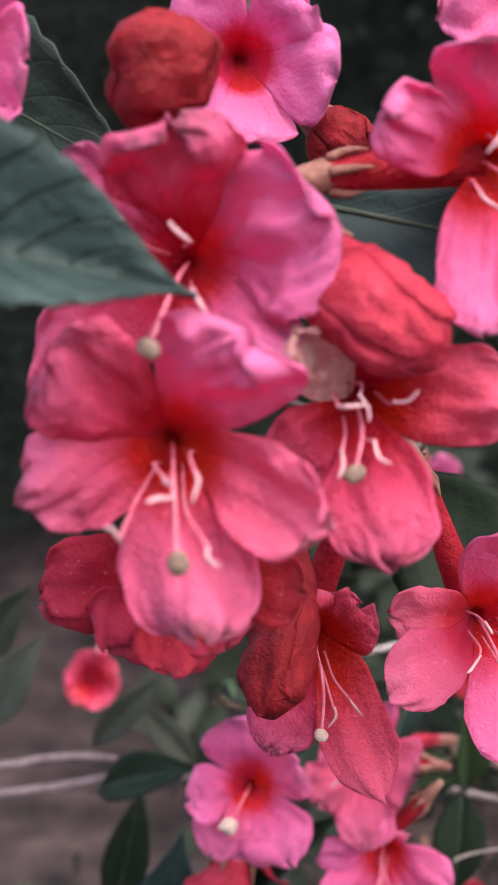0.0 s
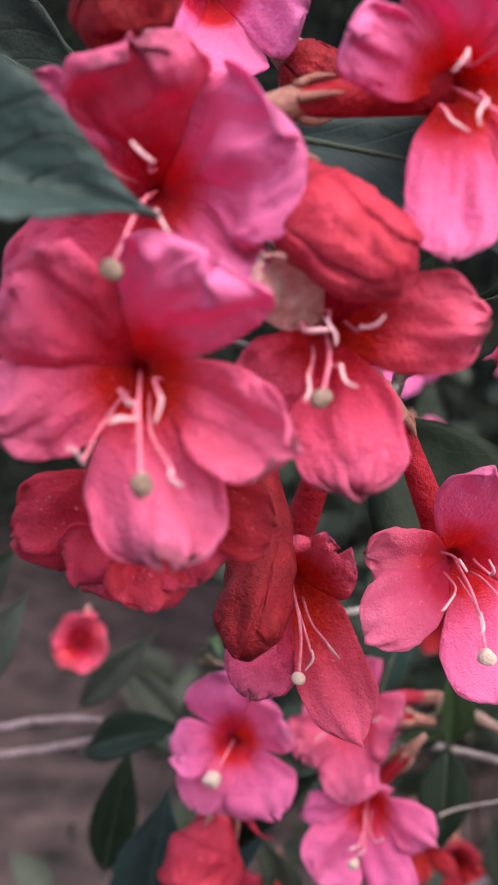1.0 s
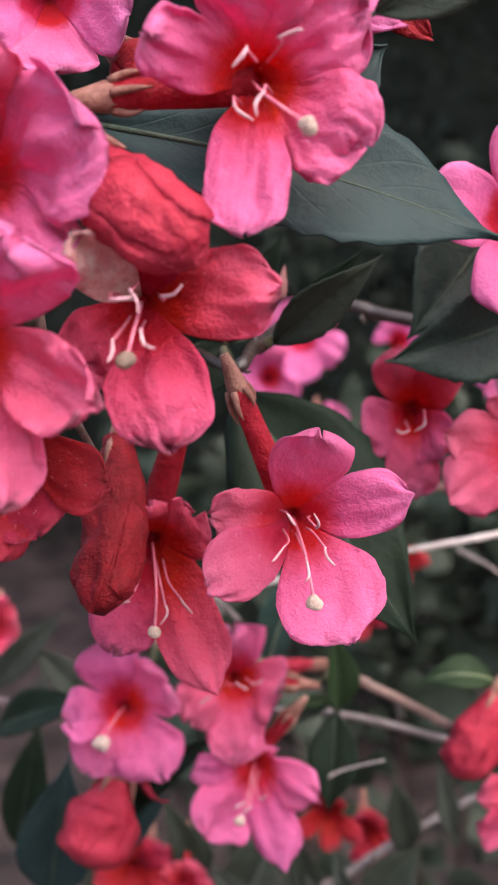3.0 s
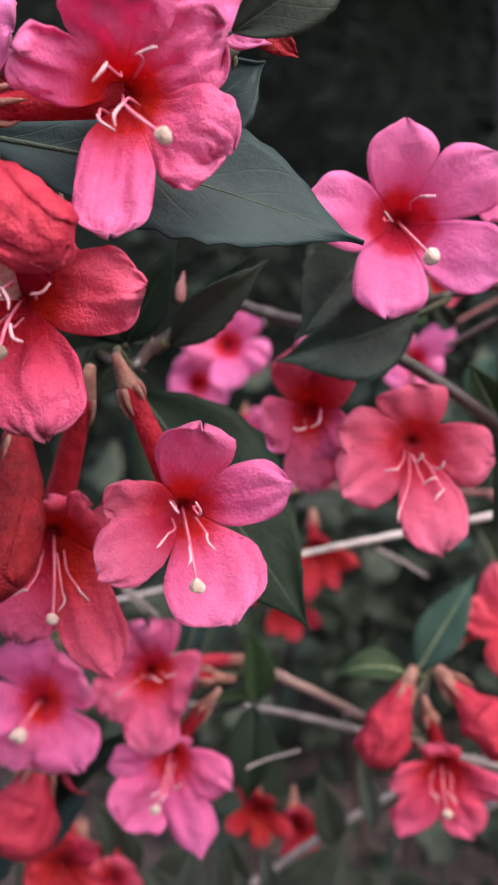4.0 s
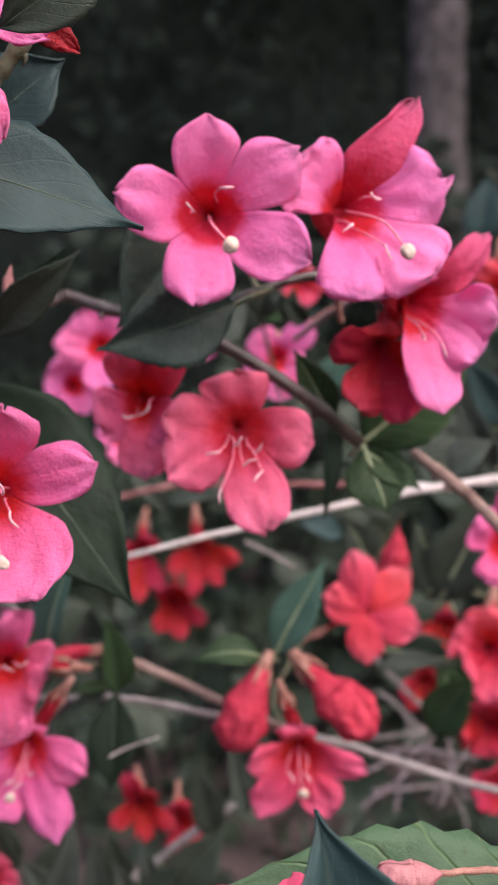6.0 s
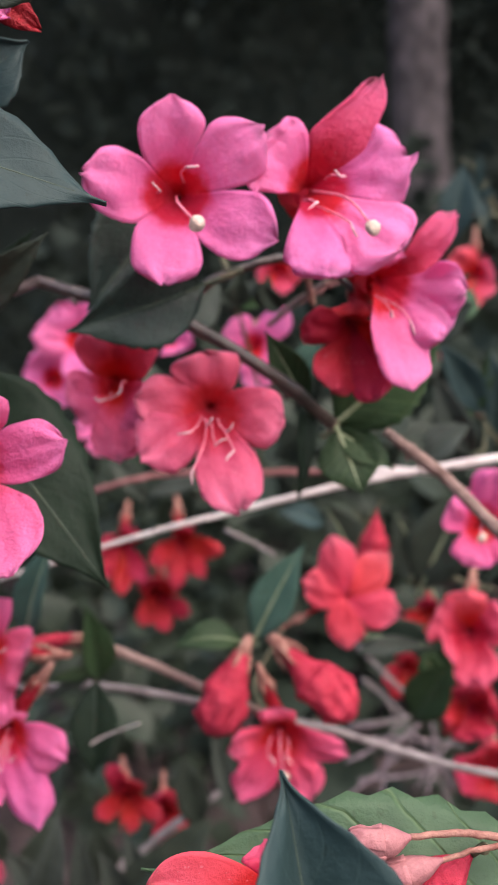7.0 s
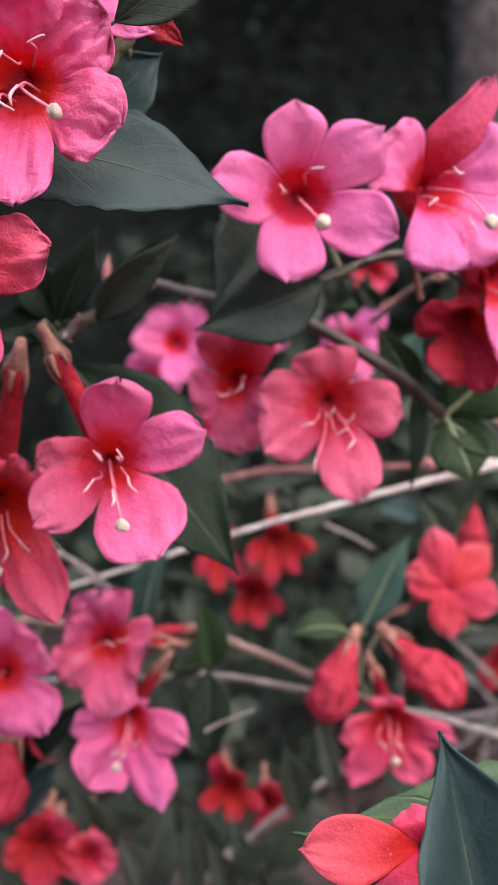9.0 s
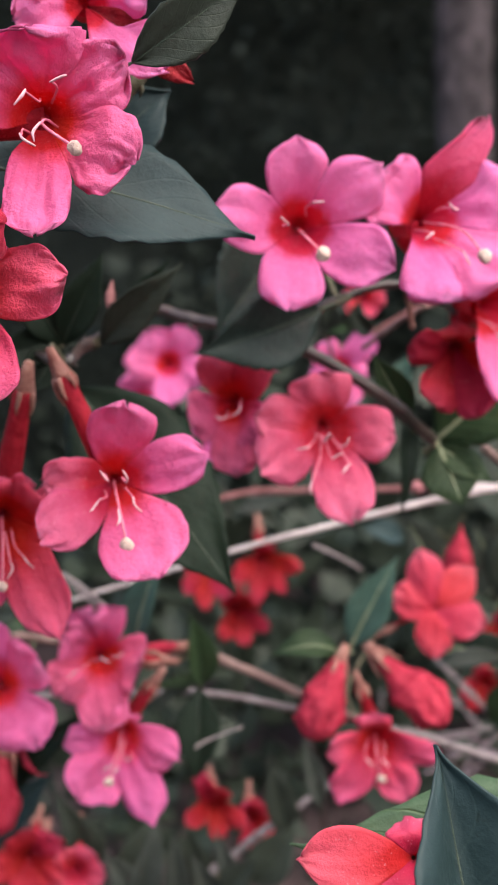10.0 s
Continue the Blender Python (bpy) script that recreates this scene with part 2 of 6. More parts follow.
# ---- building blocks ----
def finish(name, bm, material, parent=None, smooth=True):
    me = bpy.data.meshes.new(name)
    bm.normal_update()
    bm.to_mesh(me)
    bm.free()
    me.materials.append(material)
    if smooth:
        me.polygons.foreach_set("use_smooth", [True] * len(me.polygons))
    ob = new(name, me)
    ob.parent = parent
    return ob


def part(name, bm, material, parent, label=""):
    """One mesh under a thing or under a part; its vertices are in its parent's space."""
    return tagged(finish(name, bm, material, parent), label)


def sheet(point, rows, cols, thick):
    """A closed thin sheet: point(s, u) gives a place for s in 0..1 and u in -1..1; uv runs with it."""
    bm = bmesh.new()
    uv = bm.loops.layers.uv.new("UVMap")
    grid = [[Vector(point(1 - (1 - i / rows) ** 1.5, -1 + 2 * j / cols)) for j in range(cols + 1)] for i in range(rows + 1)]
    coord = [[((j / cols), 1 - (1 - i / rows) ** 1.5) for j in range(cols + 1)] for i in range(rows + 1)]
    front, back = [], []
    for i in range(rows + 1):
        fr, br = [], []
        for j in range(cols + 1):
            a = grid[min(i + 1, rows)][j] - grid[max(i - 1, 0)][j]
            b = grid[i][min(j + 1, cols)] - grid[i][max(j - 1, 0)]
            n = a.cross(b)
            n = n.normalized() if n.length > 1e-12 else Vector((0, 0, 1))
            fr.append(bm.verts.new(grid[i][j] - n * thick / 2))
            br.append(bm.verts.new(grid[i][j] + n * thick / 2))
        front.append(fr)
        back.append(br)

    def face(vs, cs):
        f = bm.faces.new(vs)
        for loop, c in zip(f.loops, cs):
            loop[uv].uv = c

    for i in range(rows):
        for j in range(cols):
            q = ((i, j), (i, j + 1), (i + 1, j + 1), (i + 1, j))
            face([front[a][b] for a, b in q], [coord[a][b] for a, b in q])
            face([back[a][b] for a, b in reversed(q)], [coord[a][b] for a, b in reversed(q)])
    rim = [(0, j) for j in range(cols)] + [(i, cols) for i in range(rows)] + [(rows, j) for j in range(cols, 0, -1)] + [(i, 0) for i in range(rows, 0, -1)]
    for (a, b), (c, d) in zip(rim, rim[1:] + rim[:1]):
        face([front[c][d], front[a][b], back[a][b], back[c][d]], [coord[c][d], coord[a][b], coord[a][b], coord[c][d]])
    return bm


def rod(bm, path, radii, sides=8, cap=True, groove=0.0, lobes=5):
    """A round body along a path of places, with a radius at each; groove presses lobes into it."""
    path = [Vector(p) for p in path]
    rings = []
    side = None
    for i, p in enumerate(path):
        way = (path[min(i + 1, len(path) - 1)] - path[max(i - 1, 0)]).normalized()
        if side is None:
            side = way.orthogonal().normalized()
        side = (side - way * side.dot(way)).normalized()
        over = way.cross(side)
        ring = []
        for k in range(sides):
            a = 2 * math.pi * k / sides
            r = radii[i] * (1 - groove * (0.5 + 0.5 * math.cos(lobes * a + 2.2 * i / len(path))))
            ring.append(bm.verts.new(p + (side * math.cos(a) + over * math.sin(a)) * r))
        rings.append(ring)
    for lo, hi in zip(rings, rings[1:]):
        for k in range(sides):
            bm.faces.new((lo[k], lo[(k + 1) % sides], hi[(k + 1) % sides], hi[k]))
    if cap:
        bm.faces.new(list(reversed(rings[0])))
        bm.faces.new(rings[-1])
    return bm


def bend(points, steps):
    """A smooth curve (Catmull-Rom) through a few places."""
    p = [Vector(q) for q in points]
    if len(p) == 2:
        return [p[0].lerp(p[1], i / steps) for i in range(steps + 1)]
    p = [2 * p[0] - p[1]] + p + [2 * p[-1] - p[-2]]
    out = []
    for a, b, c, d in zip(p, p[1:], p[2:], p[3:]):
        for i in range(steps):
            t = i / steps
            out.append(0.5 * (2 * b + (c - a) * t + (2 * a - 5 * b + 4 * c - d) * t * t + (3 * b - a - 3 * c + d) * t ** 3))
    return out + [p[-2]]


def frame_of(loc, aim, up=(0, 0, 1)):
    """A pose at loc whose z looks along aim, and whose y is as near to up as can be."""
    z = Vector(aim).normalized()
    x = Vector(up).cross(z).normalized()
    y = z.cross(x)
    m = Matrix((x, y, z)).transposed().to_4x4()
    m.translation = loc
    return m


def ease(t):
    t = min(1.0, max(0.0, t))
    return t * t * (3 - 2 * t)


def lobe_width(t, blunt):
    """Half the width of a free lobe, from the seam (t = 0) to its tip (t = 1)."""
    if t < 0.40:
        return 0.70 + 0.30 * ease((t + 0.1) / 0.52)
    return max(0.015, 1 - min(1.0, (t - 0.40) / 0.60) ** blunt) ** 0.5


def petal_profile(reach, rise, mouth):
    """Radius and height along the middle of a lobe, from the bottom of the throat to the tip."""
    p0 = Vector((mouth * 0.14, -mouth * 2.1))
    p1 = Vector((mouth * 1.20 + 0.10 * (reach - mouth), 0.15 * rise + 0.05 * reach))
    p2 = Vector((reach, rise))
    return lambda s: p0 * (1 - s) ** 2 + p1 * (2 * s * (1 - s)) + p2 * (s * s)


def petal_mesh(angle, reach, rise, width, mouth, rng, sides, cup=-0.06, wrinkle=1.0, fine=False, blunt=3.6, seam=0.50):
    """A lobe of the corolla. Low down it shares its seams with its neighbours and forms the funnel; past the seam it is free.
    sides: for the clockwise and the other side, half the angle to the neighbour, and the neighbour's reach and rise, or None where the funnel is split."""
    own = petal_profile(reach, rise, mouth)
    edges = [(half, petal_profile(*other, mouth) if other else own) for half, other in sides]
    seed = Vector((rng.uniform(0, 50), rng.uniform(0, 50), rng.uniform(0, 50)))
    skew = rng.uniform(-0.08, 0.08)
    ridge = rng.uniform(-0.05, 0.03)
    notch, notch_at = rng.uniform(0.0, 0.05) * min(1.5, wrinkle), rng.uniform(-0.35, 0.35)
    pleat, phase = rng.uniform(6, 11), rng.uniform(0, 6.28)
    mid = math.radians(angle)

    def point(s, u):
        n1 = noise.noise(seed + Vector((s * 2.2, u * 1.5, 0)))
        n2 = noise.noise(seed + Vector((s * 4.6, u * 3.4, 7)))
        n3 = noise.noise(seed + Vector((s * 10.0, u * 9.0, 17)))
        free = ease((s - seam + 0.04) / 0.30)
        hem = max(abs(u), s) ** 6
        loose = free + (1 - free) * (1 - u * u) * min(1, 1.5 * s)
        lift = width * loose * (cup * u * u * (0.4 + s) + ridge * math.exp(-(u * 3.2) ** 2) * s
                                + wrinkle * (0.115 * n1 * (0.2 + s) + (0.030 + 0.075 * hem) * n2 + (0.012 + 0.052 * hem) * n3
                                             + 0.007 * math.cos(pleat * u + phase + 3 * n1) * s))
        # funnel: one round surface, each lobe fading into its neighbour
        half, other = edges[0 if u < 0 else 1]
        q = own(s).lerp((own(s) + other(s)) * 0.5, ease(abs(u)))
        turn = mid + half * u
        r = q.x - 0.12 * lift
        round_part = Vector((math.cos(turn) * r, math.sin(turn) * r, q.y + lift))
        # free lobe
        t = (s - seam) / (1 - seam)
        back = s * (1 - 0.045 * u * u * s) - notch * math.exp(-((u - notch_at) * 4) ** 2) * s ** 8
        q = own(back)
        d = (own(min(1, back + 0.01)) - own(max(0, back - 0.01))).normalized()
        side = 0.5 * width * lobe_width(t, blunt) * u + width * (0.028 * n2 + 0.022 * n3 * abs(u)) * s * wrinkle + skew * width * max(0, t) * 0.7
        out = q.x - d.y * lift + width * s ** 5 * (0.030 * n3 + 0.042 * n2) * wrinkle
        c, e = math.cos(mid), math.sin(mid)
        lobe_part = Vector((c * out - e * side, e * out + c * side, q.y + d.x * lift))
        return round_part.lerp(lobe_part, free)

    return sheet(point, 34 if fine else 20, 28 if fine else 14, 0.00022)


def stamen(parent, base, tip, rng, thick=0.00017, anther_len=0.0030):
    base, tip = Vector(base), Vector(tip)
    mid = base.lerp(tip, 0.5) + Vector((rng.uniform(-1, 1), rng.uniform(-1, 1), 0.6)) * 0.0009
    f = part("filament", rod(bmesh.new(), bend((base, mid, tip), 6), [thick * 1.1] * 7 + [thick] * 6, 7), FILAMENT, parent)
    way = (tip - mid).normalized() + Vector((rng.uniform(-0.5, 0.5), rng.uniform(-0.5, 0.5), 0))
    way.z *= 0.25
    way.normalize()
    a, b = tip - way * anther_len * 0.12, tip + way * anther_len * 0.88
    path = bend((a, a.lerp(b, 0.5) + Vector((rng.uniform(-1, 1), rng.uniform(-1, 1), 0.6)) * 0.0006, b), 5)
    n = len(path) - 1
    radii = [0.00027 * (0.35 + 0.65 * math.sin(math.pi * (0.08 + 0.84 * i / n))) for i in range(n + 1)]
    part("anther", rod(bmesh.new(), path, radii, 8, True, 0.3, 2), ANTHER, f)


def knob(path_end, radius, rng):
    """The lumpy flat head of a stigma."""
    bm = bmesh.new()
    bmesh.ops.create_icosphere(bm, subdivisions=3, radius=radius)
    seed = Vector((rng.uniform(0, 50), 0, 0))
    for v in bm.verts:
        k = 1 + 0.35 * noise.noise(v.co * 700 + seed) + 0.12 * noise.noise(v.co * 2500 + seed)
        v.co = Vector((v.co.x * k, v.co.y * k, v.co.z * 0.75 * k)) + Vector(path_end)
    return bm


def flower(loc, aim, petals, calyx, style=None, stamens=(), colour=PINK, mouth=0.0042, label="", group="open flowers", seed=1, old=False, cups=(), wrinkle=1.3, knob_size=0.0013, fine=False, blunt=3.6, seam=0.43):
    """An open flower. petals: angle, reach, rise and width of each lobe; calyx: the place where the tube ends; style and stamens: tips in the flower's own frame."""
    rng = random.Random(seed)
    thing = new("weigela_flower")
    thing.matrix_world = frame_of(loc, aim)
    inv = thing.matrix_world.inverted()
    order = sorted(range(len(petals)), key=lambda i: petals[i][0])
    for i, (angle, reach, rise, width, *other) in enumerate(petals):
        cup = cups[i] if i < len(cups) else rng.uniform(-0.12, 0.05)
        at = order.index(i)
        sides = []
        for step in (-1, 1):
            near = petals[order[(at + step) % len(order)]]
            gap = (near[0] - angle) * step % 360
            sides.append((radians(gap / 2), near[1:3]) if gap < 115 else (radians(42), None))
        part("petal", petal_mesh(angle, reach, rise, width, mouth, rng, sides, cup, wrinkle, fine, blunt, seam), other[0] if other else colour, thing)
    end = inv @ Vector(calyx)
    reach = end.length
    path = bend(((0, 0, -1.5 * mouth), (0, 0, -0.25 * reach - 1.4 * mouth), end.lerp(Vector((0, 0, -0.55 * reach)), 0.45), end), 6)
    n = len(path) - 1
    radii = [mouth * (0.34 + 0.14 * (1 + math.cos(math.pi * i / n))) for i in range(n + 1)]
    path.append(end + (end - path[-2]).normalized() * 0.0002)
    radii.append(mouth * 0.02)
    part("corolla_tube", rod(bmesh.new(), path, radii, 20, False), TUBE, thing)
    # sepals round the foot of the tube
    way = (path[-2] - path[-4]).normalized()
    cal = rod(bmesh.new(), [end - way * 0.0012, end + way * 0.0006, end + way * 0.003, end + way * 0.0055], [mouth * 0.33, mouth * 0.36, mouth * 0.25, mouth * 0.16], 10)
    c = part("calyx", cal, CALYX, thing)
    side = way.orthogonal().normalized()
    over = way.cross(side)
    for k in range(5):
        a = 2 * math.pi * k / 5 + rng.uniform(-0.2, 0.2)
        r = side * math.cos(a) + over * math.sin(a)
        f0, f1 = end + r * mouth * 0.32, end - way * rng.uniform(0.003, 0.0055) + r * mouth * rng.uniform(0.37, 0.47)
        part("sepal", rod(bmesh.new(), bend((f0, f0.lerp(f1, 0.5) + r * 0.0004, f1), 3), [0.0006, 0.0006, 0.00055, 0.00045, 0.00036, 0.00024, 0.00008], 6), CALYX, c)
    for tip in stamens:
        b = Vector((tip[0], tip[1], 0))
        b = b.normalized() * mouth * 0.5 if b.length > 1e-6 else b
        stamen(thing, (b.x, b.y, -mouth * 1.2), tip, rng)
    if style:
        tip = Vector(style)
        mid = Vector((tip.x * 0.35, tip.y * 0.35, tip.z * 0.6))
        st = part("style", rod(bmesh.new(), bend(((0, 0, -mouth * 1.5), mid, tip), 6), [0.00022] * 13, 8), FILAMENT, thing)
        part("stigma", knob(tip, knob_size, rng), STIGMA_OLD if old else STIGMA, st)
    return tagged(thing, label, "flower", group)


def bud(base, tip, width, material=BUD, label="closed deep red flower bud", seed=1, slim=0.32, group="flower buds", stalk=True, rough=1.0):
    """A closed bud: a slim tube that swells into overlapping folded lobes."""
    rng = random.Random(seed)
    base, tip = Vector(base), Vector(tip)
    length = (tip - base).length
    thing = new("weigela_bud")
    thing.matrix_world = frame_of(base, tip - base, (0.1, -0.9, 0.4))
    steps = 18
    lean = rng.uniform(-0.05, 0.05)
    path = [(lean * length * math.sin(3 * i / steps), 0, length * i / steps) for i in range(steps + 1)]
    radii = []
    for i in range(steps + 1):
        t = i / steps
        swell = slim * 0.6 + (1 - slim * 0.6) * (min(1, max(0, (t - 0.05) / (0.45 - 0.5 * max(0, slim - 0.5)))) ** 1.1)
        if not stalk:
            swell *= min(1, (t + 0.02) / 0.22) ** 0.6
        radii.append(0.5 * width * swell * (1 - 0.70 * max(0, (t - 0.74) / 0.26) ** 2.6))
    s = Vector((rng.uniform(0, 60), rng.uniform(0, 60), 0))

    def crumple(p, a, t):
        return 1 + t * rough * (0.20 * noise.noise(p / width * 2.2 + s) + 0.10 * noise.noise(p / width * 5.5 + s)) - 0.09 * rough * t * max(0, math.cos(2.5 * a + 1.5 * t)) ** 8

    bm = rod(bmesh.new(), path + [(path[-1][0], 0, length * 0.985)], radii + [radii[-1] * 0.4], 36, True)
    for v in bm.verts:
        t = v.co.z / length
        axis = Vector((lean * length * math.sin(3 * t), 0, v.co.z))
        k = crumple(v.co, math.atan2(v.co.y, v.co.x - axis.x), min(1, t * 1.3))
        v.co = axis + (v.co - axis) * k
    part("bud_tube", bm, material, thing)
    # outer lobes folded over one another towards the tip
    for k in range(4):
        a0 = 2 * math.pi * k / 4 + rng.uniform(-0.35, 0.35)
        top = rng.uniform(0.9, 1.03)
        reach = rng.uniform(0.62, 0.95)

        def point(t, u, a0=a0, top=top, reach=reach):
            a = a0 + u * reach * (1 - 0.25 * t * t) + 0.35 * t
            z = length * (0.42 + (top - 0.42) * t * (1 - 0.06 * u * u))
            i = min(steps - 0.001, z / length * steps)
            r = radii[int(i)] * (1 - i % 1) + radii[int(i) + 1] * (i % 1)
            axis = Vector((lean * length * math.sin(3 * z / length), 0, z))
            q = axis + Vector((math.cos(a) * r, math.sin(a) * r, 0))
            r *= crumple(q, a, min(1, 1.3 * z / length)) + 0.035 * (1 - abs(u) ** 4) * min(1, t * 4) + 0.012
            return (axis.x + math.cos(a) * r, math.sin(a) * r, z)

        part("folded_lobe", sheet(point, 12, 10, 0.0004), material, thing)
    if stalk:
        c = rod(bmesh.new(), [(0, 0, -0.005), (0, 0, -0.002), (0, 0, 0.0005), (0, 0, 0.003)], [width * 0.09, width * 0.15, width * 0.2, width * 0.16], 10)
        part("calyx", c, CALYX, thing)
        for k in range(4):
            a = 2 * math.pi * k / 4 + 0.4
            r = Vector((math.cos(a), math.sin(a), 0))
            part("sepal", rod(bmesh.new(), [r * width * 0.17, r * width * 0.26 + Vector((0, 0, 0.003)), r * width * 0.34 + Vector((0, 0, 0.0065))], [0.0007, 0.0007, 0.0002], 6), CALYX, thing)
    return tagged(thing, label, "flower bud", group)


def leaf(base, tip, width, facing, material=LEAF, rib=MIDRIB, fold=0.18, droop=0.06, label="dark green pointed weigela leaf", seed=1, group="leaves", widest=0.42):
    """A pointed leaf from its stalk to its tip; its face looks along facing. fold: how far the halves rise from the midrib."""
    rng = random.Random(seed)
    base, tip = Vector(base), Vector(tip)
    length = (tip - base).length
    thing = new("leaf")
    z = (tip - base).normalized()
    face = Vector(facing)
    y = (face - z * face.dot(z)).normalized()
    m = Matrix((y.cross(z), y, z)).transposed().to_4x4()
    m.translation = base
    thing.matrix_world = m
    seedv = Vector((rng.uniform(0, 60), rng.uniform(0, 60), 0))

    def spine(s):
        return droop * length * 4 * s * (1 - s)

    def wide(s):
        t = (s / widest) if s < widest else 1 - (s - widest) / (1 - widest)
        return 0.03 + 0.97 * (math.sin(t * math.pi / 2) ** (0.85 if s < widest else 1.25))

    def point(s, u):
        w = 0.5 * width * wide(s) * (1 - s ** 14)
        teeth = 1 + 0.04 * math.sin(s * 70) * (abs(u) > 0.99)
        n = noise.noise(seedv + Vector((s * 3, u * 1.5, 0)))
        rib_wave = math.cos((s - abs(u) * 0.25) * 46) * 0.004 * abs(u) * (1 - abs(u) * 0.5)
        return (w * u * teeth, spine(s) + width * (fold * abs(u) * wide(s) + 0.07 * n * (0.3 + abs(u)) + rib_wave), s * length)

    part("blade", sheet(point, 26, 12, 0.0003), material, thing)
    path = [(0, spine(s) + width * 0.07 * noise.noise(seedv + Vector((s * 3, 0, 0))) * 0.3 + 0.00008, s * length) for s in [i / 12 for i in range(12)]]
    path = [(0, -0.001, -0.004)] + path
    r = 0.0006 * min(1.0, width / 0.022) * (1.7 if rib is MIDRIB_PALE else 1.0)
    part("midrib", rod(bmesh.new(), path, [r * (1 - 0.8 * i / 12) for i in range(13)], 6), rib, thing)
    return tagged(thing, label, "leaf", group)


def branch(points, r0, r1, material=BARK, label="thin brown woody branch of the shrub", seed=1, knots=3, group="branches", name="branch"):
    """A woody branch through a few places, with swollen nodes."""
    rng = random.Random(seed)
    path = bend(points, 9 if len(points) > 2 else 18)
    n = len(path) - 1
    origin = path[0].copy()
    thing = new(name)
    thing.location = origin
    places = [rng.uniform(0.08, 0.92) for _ in range(knots)]
    radii = []
    for i in range(n + 1):
        t = i / n
        r = r0 + (r1 - r0) * t
        for k in places:
            r *= 1 + 0.25 * math.exp(-((t - k) * n / 1.1) ** 2)
        radii.append(r * (1 + 0.10 * noise.noise(Vector((i * 0.7, seed, 0)))))
    wob = [p - origin + Vector((noise.noise(Vector((i * 0.5, seed, 3))), noise.noise(Vector((i * 0.5, seed, 9))), noise.noise(Vector((i * 0.5, seed, 15))))) * r0 * 0.35 for i, p in enumerate(path)]
    part("wood", rod(bmesh.new(), wob, radii, 12), material, thing)
    for k in places:
        i = max(1, min(n - 1, int(k * n)))
        way = (wob[i + 1] - wob[i - 1]).normalized()
        side = way.orthogonal().normalized()
        side.rotate(Matrix.Rotation(rng.uniform(0, 6.28), 3, way))
        a = wob[i] + side * radii[i] * 0.6
        part("node", rod(bmesh.new(), [a, a + (side + way * 0.5) * r0 * 0.9, a + (side + way) * r0 * 1.5], [r0 * 0.5, r0 * 0.42, r0 * 0.1], 7), material, thing)
    return tagged(thing, label, "branch", group)


# ---- setting ----
def ground_sheet():
    bm = bmesh.new()
    bmesh.ops.create_grid(bm, x_segments=60, y_segments=60, size=1.0)
    for v in bm.verts:
        x, y = v.co.x, v.co.y
        k = lambda a: math.copysign(abs(a) ** 3 * 120 + abs(a) * 4, a)
        v.co.x, v.co.y = k(x), k(y) + 1.0
        v.co.z = 0.05 * noise.noise(Vector((v.co.x * 1.3, v.co.y * 1.3, 0))) + 0.01 * noise.noise(Vector((v.co.x * 9, v.co.y * 9, 0)))
    return tagged(finish("ground", bm, SOIL), "brown soil strewn with dry leaf litter", "ground", kind="structure")


ground_sheet()


def leaf_mass(name, centre_size, count, size, material, seed, label, category, parent=None, gate=2.1, cut=-0.12, droop=False):
    """Many small crumpled leaves in one mesh, spread through an uneven volume."""
    rng = random.Random(seed)
    (cx, cy, cz), (sx, sy, sz) = centre_size
    verts, faces = [], []
    for _ in range(count):
        p = Vector((rng.uniform(-1, 1), rng.uniform(-1, 1), rng.uniform(-1, 1)))
        if p.length > 1.0 + 0.25 * noise.noise(p * 2.5 + Vector((seed, 0, 0))):
            continue
        q = Vector((cx + p.x * sx, cy + p.y * sy, cz + p.z * sz))
        if noise.noise(q * gate) < cut:
            continue
        turn = Euler((rng.uniform(0, 6.3), rng.uniform(0, 6.3), rng.uniform(0, 6.3))).to_matrix()
        a = size * rng.uniform(0.6, 1.4)
        w = a * rng.uniform(0.3, 0.5)
        curl = rng.uniform(-0.35, 0.35)
        n = len(verts)
        for i in range(6):
            t = i / 5
            half = w * (math.sin(math.pi * t ** 0.8) ** 0.8 if 0 < i < 5 else 0.02)
            dip = a * curl * (t - 0.5) ** 2
            verts += [tuple(q + turn @ Vector((x, a * 1.3 * t, dip + abs(x) * 0.3))) for x in (-half, 0.0, half)]
        for i in range(5):
            k = n + 3 * i
            faces += [(k, k + 1, k + 4, k + 3), (k + 1, k + 2, k + 5, k + 4)]
    me = bpy.data.meshes.new(name)
    me.from_pydata(verts, [], faces)
    me.materials.append(material)
    me.polygons.foreach_set("use_smooth", [True] * len(me.polygons))
    ob = new(name, me)
    ob.parent = parent
    if parent is None:
        tagged(ob, label, category, kind="stuff")
    return ob


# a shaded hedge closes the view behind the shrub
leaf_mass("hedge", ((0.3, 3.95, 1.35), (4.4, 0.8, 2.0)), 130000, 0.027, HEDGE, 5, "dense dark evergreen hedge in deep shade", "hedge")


# plain dark sheet added behind the leaves for the shade in the gaps
def hedge_backing():
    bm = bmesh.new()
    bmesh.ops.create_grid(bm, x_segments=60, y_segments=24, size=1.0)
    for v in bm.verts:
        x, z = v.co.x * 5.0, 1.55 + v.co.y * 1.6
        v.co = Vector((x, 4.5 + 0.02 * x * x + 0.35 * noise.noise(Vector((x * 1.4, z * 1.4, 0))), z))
    ob = finish("hedge_shade_sheet", bm, HEDGE_CORE)
    return tagged(ob, "dark sheet standing for the shade inside the hedge", "hedge", kind="structure")


hedge_backing()


